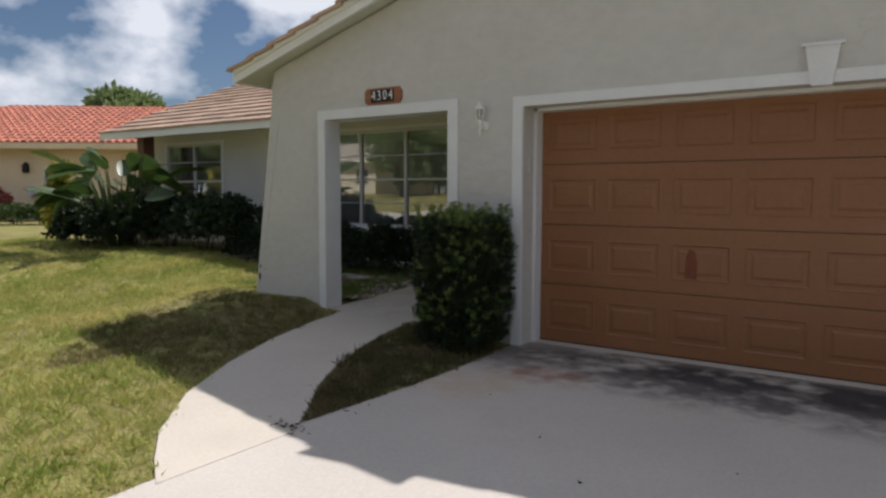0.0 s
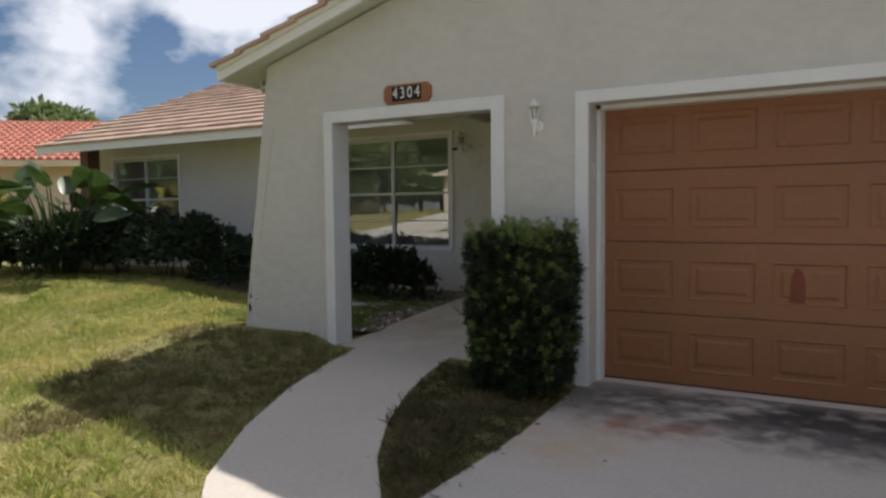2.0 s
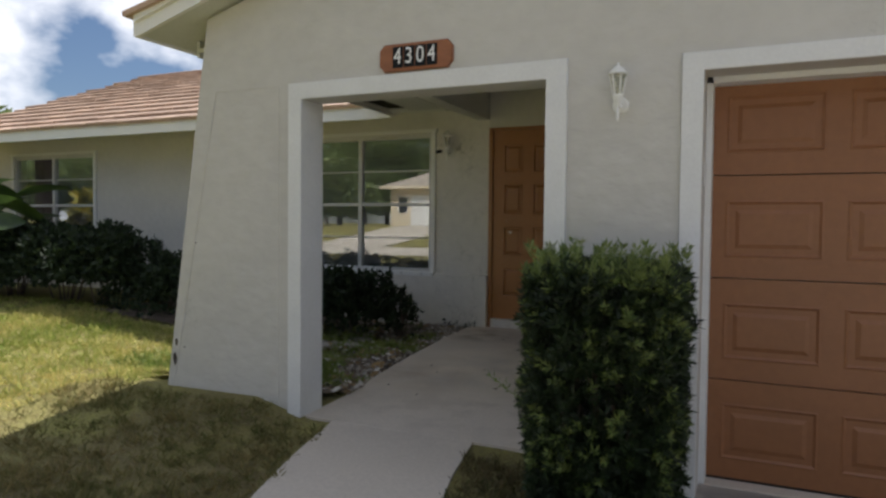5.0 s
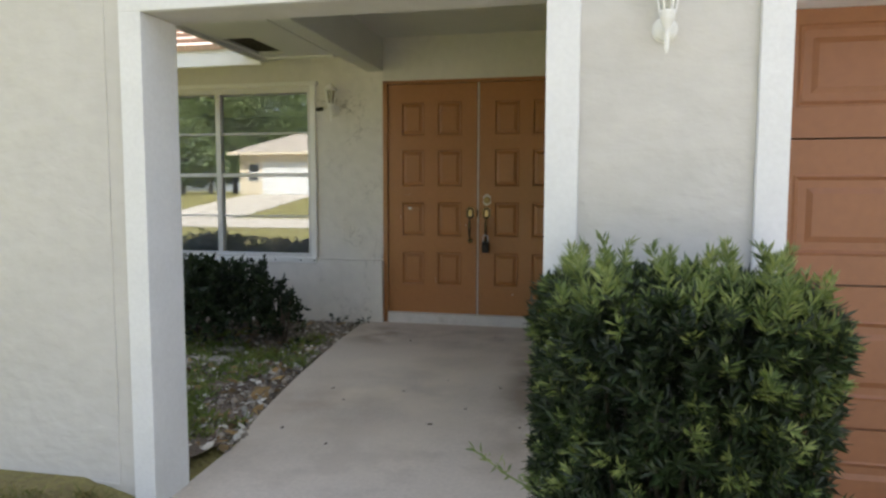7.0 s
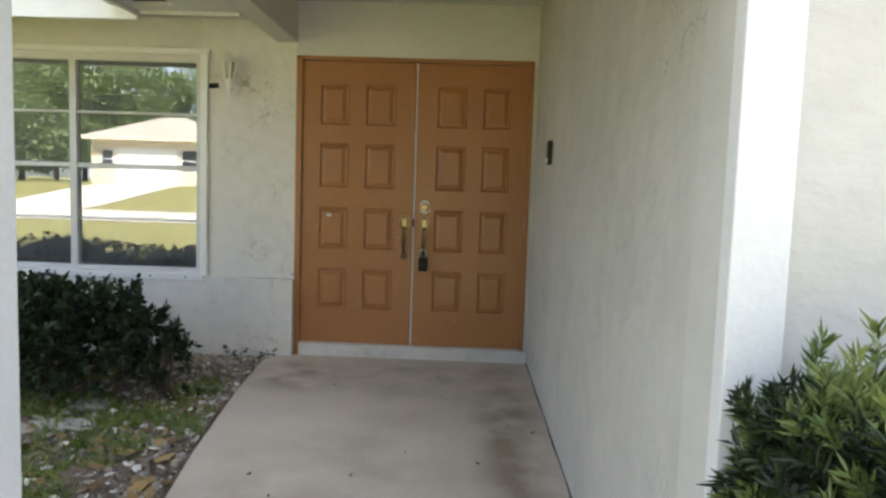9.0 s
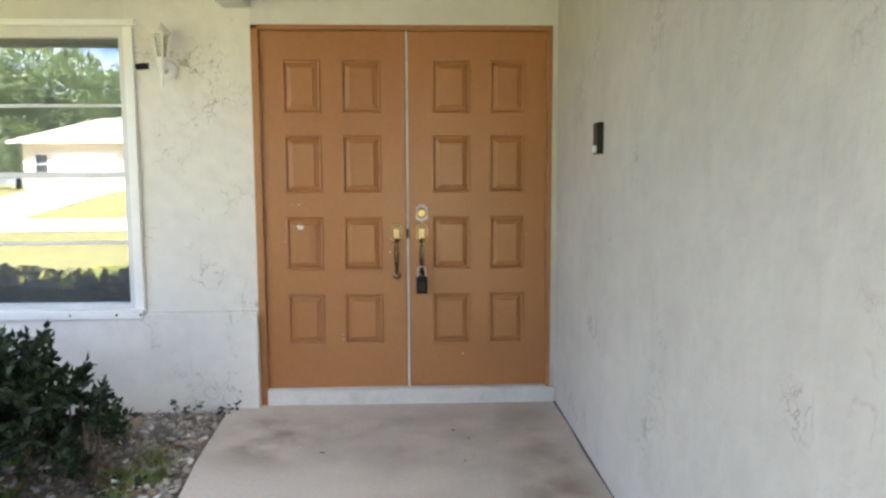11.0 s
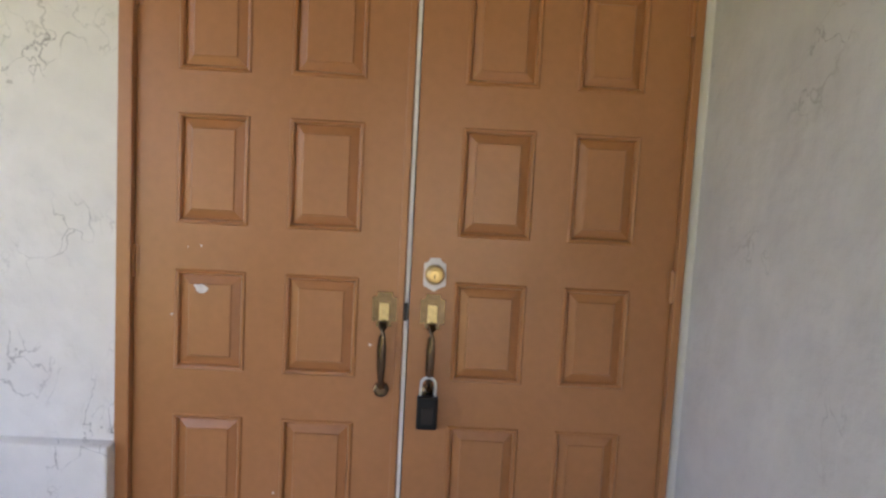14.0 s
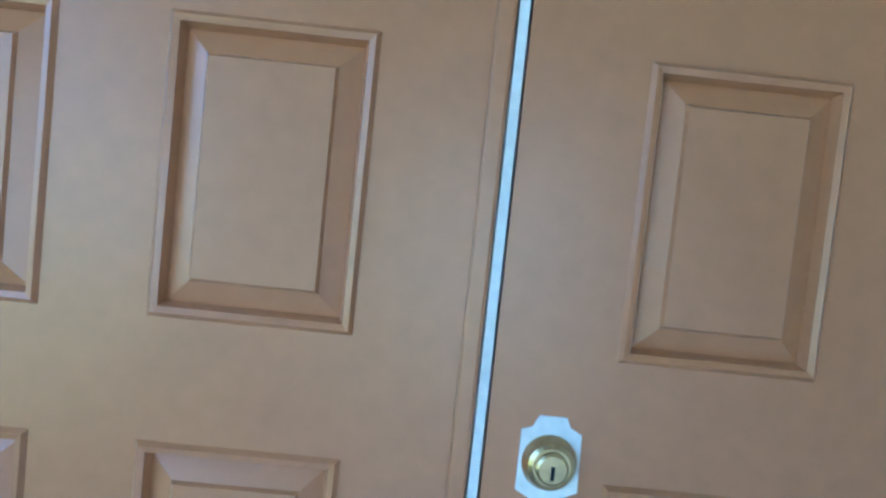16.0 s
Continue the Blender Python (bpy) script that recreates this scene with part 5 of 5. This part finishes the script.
def grass(name, n, x0, x1, y0, y1, hgt, mat, seed, keep, label, wid=0.006):
    rng = np.random.default_rng(seed)
    tufts = n // 9
    pick = rng.integers(0, tufts, n)
    x = rng.uniform(x0, x1, tufts)[pick] + rng.normal(size=n) * 0.022
    y = rng.uniform(y0, y1, tufts)[pick] + rng.normal(size=n) * 0.022
    tall = (0.55 + 0.9 * rng.random(tufts))[pick]
    k = keep(x, y)
    x, y, tall = x[k], y[k], tall[k]
    z = np.array([ground_z(a, b) for a, b in zip(x, y)]) - 0.005
    patch = np.array([noise.noise(Vector((a * 1.3, b * 1.3, 2.0))) for a, b in zip(x, y)])
    w = rng.normal(size=(len(x), 3)) * [0.75, 0.75, 0.1] + [0, 0, 0.8]
    l = hgt * tall * (0.7 + 0.6 * rng.random(len(x))) * (1 + 0.5 * patch)
    me = leaf_mesh(name, np.stack([x, y, z], 1), w, l, np.full(len(x), wid), mat)
    return tagged(new(name, me), label, "grass", kind="stuff")


lawn_ok = lambda x, y: ((x < -2.48) & ~in_walk(x, y) & ~((y > 4.85) & (y < 5.3) & (x > -6.0)) & ~((y > 5.4) & (x > -6.3)) & ~((y > 6.8) & (x > -8.9)) & ((y < 4.85) | (x < -5.6)) & ((x < np.interp(y, [1.7, 5.1], [-2.4, -4.6])) | (y < 1.7)))
# worn: ellipse by the pier whose grass takes the painted shade colour
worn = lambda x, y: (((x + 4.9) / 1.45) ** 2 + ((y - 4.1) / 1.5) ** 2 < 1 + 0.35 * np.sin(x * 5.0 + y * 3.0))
grass("shaded_grass", 42000, -6.7, -2.4, 2.2, 6.0, 0.055, SHADEGRASS, 5, lambda x, y: lawn_ok(x, y) & worn(x, y), "thin brownish grass, coloured darker for the shade of the house")
grass("lawn_grass", 120000, -9.5, -2.4, 0.6, 6.8, 0.06, GRASS, 1, lambda x, y: lawn_ok(x, y) & ~worn(x, y), "mown green lawn grass with straw-coloured patches")
grass("lawn_grass", 45000, -15.5, -8.5, 1.5, 7.3, 0.06, GRASS, 2, lambda x, y: x < -8.0, "mown green lawn grass with straw-coloured patches", 0.010)
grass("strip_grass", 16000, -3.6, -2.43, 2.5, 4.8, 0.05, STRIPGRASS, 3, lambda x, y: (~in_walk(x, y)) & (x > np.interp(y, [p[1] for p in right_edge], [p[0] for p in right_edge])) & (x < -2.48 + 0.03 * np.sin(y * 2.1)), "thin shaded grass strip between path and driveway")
rng = np.random.default_rng(4)
tuft = rng.integers(0, 1500, 26000)
x = rng.uniform(-6.9, -4.7, 1500)[tuft] + rng.normal(size=26000) * 0.035
y = rng.uniform(5.5, 8.0, 1500)[tuft] + rng.normal(size=26000) * 0.035
patchy = np.array([noise.noise(Vector((a * 2.1, b * 2.1, 5.0))) + 0.5 * noise.noise(Vector((a * 6.0, b * 6.0, 1.0))) for a, b in zip(x, y)])
k = (x < bed_edge(y) - 0.05) & (patchy > np.interp(bed_edge(y) - x, [0.05, 0.3, 0.8], [0.22, -0.06, -0.16]) + np.interp(y, [7.2, 7.9], [0.0, 0.16]))
x, y, tall = x[k], y[k], (0.4 + 0.9 * rng.random(1500))[tuft][k]
w = rng.normal(size=(len(x), 3)) * [0.9, 0.9, 0.1] + [0, 0, 0.7]
tagged(new("bed_grass", leaf_mesh("bed_grass", np.stack([x, y, np.array([bed_z(a, b) for a, b in zip(x, y)]) - 0.005], 1), w, (0.045 + 0.05 * rng.random(len(x))) * tall, np.full(len(x), 0.006), BEDGRASS)),
       "tufts of weedy grass in the planting bed", "grass", kind="stuff")

# crumbs of soil and dead leaves along the path and on the slab
random.seed(31)
bm = bmesh.new()
LITTER = material("dead_leaf_litter", (0.07, 0.05, 0.035), 0.9, 0.4, 10, 60, 0.2, per_piece=0.5)
spots = [(-2.5 + random.gauss(0, 0.07), 2.46 + random.gauss(0, 0.03), -0.098) for _ in range(26)] + [(-1.3, 3.1, -0.102), (-0.9, 2.7, -0.102), (-1.9, 3.6, -0.102), (-0.35, 3.2, -0.102)] + \
        [(-3.6 + random.uniform(-1.1, 0.35), 0.0, 0.0) for _ in range(16)] + [(-2.46 + random.gauss(0, 0.05), random.uniform(2.6, 4.6), -0.098) for _ in range(40)]
for x, y, z in spots:
    if z == 0.0:
        y = random.uniform(5.6, 8.5)
        z = slab_z(y) + 0.001
    s = random.uniform(0.008, 0.022)
    a = random.random() * 3.1
    m = Matrix.Translation((x, y, z + 0.003)) @ Matrix.Rotation(a, 4, "Z") @ Matrix.Rotation(random.uniform(-0.3, 0.3), 4, "X")
    vs = [bm.verts.new(m @ Vector((u * s, v * s * 0.45, 0.2 * s * abs(u)))) for u, v in ((-1, 0), (0, -1), (1, 0), (0, 1))]
    bm.faces.new(vs)
    bm.faces.new([bm.verts.new(v.co - Vector((0, 0, 0.002))) for v in vs][::-1])
tagged(part("litter", bm, LITTER), "crumbs of soil and dead leaves on the concrete", "litter", kind="stuff")

# ---- neighbouring house with red barrel tiles ----
NB = Matrix.Translation((-25.0, 12.2, ground_z(-25, 12) - 0.30)) @ Matrix.Rotation(radians(38), 4, "Z")


def house(name, m, w, d, eave, top, wall_mat, roof_mat, label, windows, over=0.6):
    """Hip-roofed single-storey house, front towards its own -y; m places it."""
    h = tagged(new(name), label, "house")
    h.matrix_basis = m
    wall = bmesh.new()
    xs_ = sorted({-w / 2, w / 2, *[v for q in windows for v in q[:2]]})
    for xa, xb in zip(xs_, xs_[1:]):
        hole = [q for q in windows if abs(q[0] - xa) < 1e-6]
        if hole:
            block(wall, xa, xb, 0, 0.2, -0.3, hole[0][2])
            block(wall, xa, xb, 0, 0.2, hole[0][3], eave)
        else:
            block(wall, xa, xb, 0, 0.2, -0.3, eave)
    block(wall, -w / 2, -w / 2 + 0.2, 0.2, d, -0.3, eave)
    block(wall, w / 2 - 0.2, w / 2, 0.2, d, -0.3, eave)
    block(wall, -w / 2, w / 2, d, d + 0.2, -0.3, eave)
    part("wall", wall, wall_mat).parent = h
    roof = bmesh.new()
    e = [(-w / 2 - over, -over), (w / 2 + over, -over), (w / 2 + over, d + over), (-w / 2 - over, d + over)]
    half = d / 2 + over
    vs = [roof.verts.new((x, y, eave)) for x, y in e] + [roof.verts.new((-w / 2 - over + half, d / 2, top)), roof.verts.new((w / 2 + over - half, d / 2, top))]
    for q in ((0, 1, 5, 4), (1, 2, 5), (2, 3, 4, 5), (3, 0, 4), (3, 2, 1, 0)):
        roof.faces.new([vs[i] for i in q])
    r = part("roof", roof, roof_mat)
    r.parent = h
    f = part("fascia", blocks((-w / 2 - over, w / 2 + over, -over - 0.03, -over, eave - 0.18, eave + 0.02)), wall_mat)
    f.parent = h
    for q in windows:
        p = part("window", blocks((q[0] - 0.05, q[1] + 0.05, -0.03, 0.06, q[2] - 0.05, q[2]), (q[0] - 0.05, q[1] + 0.05, -0.03, 0.06, q[3], q[3] + 0.05),
                                  (q[0] - 0.05, q[0], -0.03, 0.06, q[2], q[3]), (q[1], q[1] + 0.05, -0.03, 0.06, q[2], q[3]), (q[0], q[1], 0.0, 0.06, (q[2] + q[3]) / 2 - 0.03, (q[2] + q[3]) / 2 + 0.03)), WHITE)
        p.parent = h
        g = part("pane", blocks((q[0], q[1], 0.08, 0.10, q[2], q[3])), DARKGLASS)
        g.parent = p
    return h, r


DARKGLASS = material("dark_window_pane", (0.05, 0.055, 0.06), 0.08, 0.1, 2, 20, 0.0)
nb, nb_roof = house("neighbour_house", NB, 17, 9, 2.95, 4.75, PEACH, REDTILE, "peach stucco house with red barrel tile roof", [(-0.3, 0.5, 1.15, 2.1), (4.6, 6.0, 0.9, 2.1), (-5.5, -4.0, 0.9, 2.1)])
bm = bmesh.new()
half, wv = 9 / 2 + 0.6, 17 / 2 + 0.6
sl = (4.75 - 2.95) / half
for i in range(int(2 * wv / 0.26)):
    x = -wv + 0.13 + 0.26 * i
    reach = min(half, x + wv, wv - x)
    j = 0
    while j * 0.36 < reach - 0.05:
        y0, y1 = -0.62 + j * 0.36, min(-0.62 + j * 0.36 + 0.42, -0.6 + reach + 0.1)
        za, zb = 2.95 + sl * (y0 + 0.6) + 0.05, 2.95 + sl * (y1 + 0.6) + 0.015
        ra = [bm.verts.new((x + 0.115 * math.cos(a), y0, za + 0.075 * math.sin(a))) for a in (math.pi, 2.2, math.pi / 2, 0.94, 0)]
        rb = [bm.verts.new((x + 0.10 * math.cos(a), y1, zb + 0.06 * math.sin(a))) for a in (math.pi, 2.2, math.pi / 2, 0.94, 0)]
        for k in range(4):
            bm.faces.new((ra[k], ra[k + 1], rb[k + 1], rb[k]))
        bm.faces.new(ra)
        j += 1
o = part("barrel_tiles", bm, REDTILE)
o.parent = nb_roof
tagged(o, kind="stuff")
bm = blocks((-1.0, -0.82, -0.16, 0.0, 1.95, 2.25, 0.02), (-0.96, -0.86, -0.1, 0.0, 2.25, 2.32, 0.01))
o = part("wall_lamp", bm, DARK)
o.parent = nb
o = part("meter_box", blocks((-0.85, -0.6, -0.12, 0.0, 1.1, 1.5, 0.01)), ALU)
o.parent = nb
for i in range(7):
    px, py = -22.4 + 0.55 * i - 2.0, 8.4 + 0.62 * i - 1.2
    shrub(px, py, 0.6, 0.6, 0.62, 90 + i, "low clipped green hedge shrub before the neighbouring house", BIG_LEAF, 0.09, 260, "neighbour hedge")
for i, (px, py) in enumerate(((-25.6, 9.6), (-24.9, 10.0), (-26.4, 9.0))):
    shrub(px, py, 0.7, 0.7, 1.25, 110 + i, "dark red leafed shrub by the neighbouring house", RED_LEAF, 0.12, 260, "red shrubs")


# ---- trees ----
def tree(x, y, h, rad, seed, label, leaf=0.30, n=2600, group=""):
    rng = np.random.default_rng(seed)
    z = ground_z(x, y)
    t = thing("tree", x, y, z, label, "tree", group)
    bm = bmesh.new()
    tube(bm, [(x, y, z - 0.2), (x + 0.1, y, z + h * 0.25), (x, y + 0.1, z + h * 0.55)], [0.24, 0.18, 0.09], 8)
    clumps = []
    for k in range(16):
        a, q = rng.random() * 6.28, rng.random() ** 0.6
        c = np.array([x + rad * 0.75 * q * math.cos(a), y + rad * 0.75 * q * math.sin(a), z + h * (0.22 + 0.63 * rng.random())])
        clumps.append((c, rad * (0.28 + 0.22 * rng.random())))
        tube(bm, [(x, y, z + h * 0.3), tuple((np.array([x, y, z + h * 0.3]) + c) / 2 + [0, 0, 0.2]), tuple(c)], [0.09, 0.06, 0.02], 5)
    part("trunk", bm, BARK, t)
    per = n // 16
    P, W = [], []
    for c, r in clumps:
        d = rng.normal(size=(per, 3))
        d /= np.linalg.norm(d, axis=1, keepdims=True)
        P.append(c + d * r * (0.55 + 0.5 * rng.random((per, 1))) * [1, 1, 0.8])
        W.append(d + rng.normal(size=(per, 3)) * 0.6)
    P, W = np.concatenate(P), np.concatenate(W)
    hang(leaf_mesh("crown", P, W, leaf * (0.7 + 0.6 * rng.random(len(P))), leaf * 0.55 * np.ones(len(P)), TREE_LEAF), "crown", t)
    return t


tree(-40.5, 24.5, 7.4, 2.9, 200, "round-crowned green tree behind the neighbouring roof", 0.6, 9000)
tree(-64, 32, 8.5, 4.0, 201, "distant green tree beyond the roofs", 0.5, 2200)

# ---- across the street ----
bm = bmesh.new()
prev = None
for i in range(41):
    x = -100 + 5 * i
    row = [bm.verts.new((x, yy, ground_z(x, yy) + 0.02 + dz)) for yy, dz in ((-10, 0.0), (-13.5, 0.05), (-17, 0.0))]
    if prev:
        bm.faces.new((prev[0], row[0], row[1], prev[1]))
        bm.faces.new((prev[1], row[1], row[2], prev[2]))
    prev = row
PALEROAD = material("sunbleached_road", (0.56, 0.50, 0.41), 0.9, 0.12, 0.5, 40, 0.2)
tagged(part("road", bm, PALEROAD), "pale sun-bleached residential street", "road", kind="structure")
TANROOF = material("tan_shingle_roof", (0.42, 0.36, 0.29), 0.85, 0.15, 2, 30, 0.3)
CREAM = material("cream_stucco", (0.72, 0.62, 0.46), 0.85, 0.06, 2, 40, 0.2)
for i, (hx_, hy_, rot, w) in enumerate(((-23.2, -29.0, 180, 8), (-47, -29, 178, 15), (4, -30, 182, 14))):
    hm = Matrix.Translation((hx_, hy_, ground_z(hx_, hy_))) @ Matrix.Rotation(radians(rot), 4, "Z")
    oh, orf = house("opposite_house", hm, w, 9 if w > 9 else 6.4, 2.9, 4.9 if w > 9 else 4.5, CREAM, TANROOF, "cream house with tan hip roof across the street", [(-w / 2 + 0.8, -w / 2 + 2.2, 0.9, 2.2), (w / 2 - 1.4, w / 2 - 0.7, 1.0, 2.1)])
    og = part("garage_door", blocks((-1.5, 2.3, -0.05, 0.0, -0.1, 2.25, 0.01), *[(-1.4, 2.2, -0.06, -0.04, zz, zz + 0.45, 0.01) for zz in (0.05, 0.6, 1.15, 1.7)]), WHITE)
    og.parent = oh
    bm = bmesh.new()
    prev = None
    for k in range(9):
        yy = hy_ + 0.2 + k * (-17 - hy_ - 0.2) / 8
        row = [bm.verts.new((hx_ + xx, yy, ground_z(hx_ + xx, yy) + 0.03)) for xx in (-2.9, 2.1)]
        if prev:
            bm.faces.new((prev[0], prev[1], row[1], row[0]))
        prev = row
    tagged(part("opposite_driveway", bm, PALEROAD), "pale concrete driveway across the street", "driveway", kind="structure")
base_tree = tree(-36, -44, 9.5, 5.0, 210, "tall dense green tree across the street", 0.34, 15000, "street trees")
random.seed(77)
for i in range(22):
    x, y = -92 + 5.4 * i + random.uniform(-1.5, 1.5), -42 - random.uniform(0, 9)
    s = random.uniform(0.85, 1.25)
    c = copy_thing(base_tree, Matrix.Translation((x, y, ground_z(x, y) - 0.1)) @ Matrix.Rotation(random.random() * 6.28, 4, "Z") @ Matrix.Diagonal((s, s, s, 1)))
for i, (x, y) in enumerate(((-34, -26), (-33, -31), (-62, -24))):
    tree(x, y, 6.5, 3.0, 220 + i, "green shade tree in a yard across the street", 0.38, 2600, "yard trees")
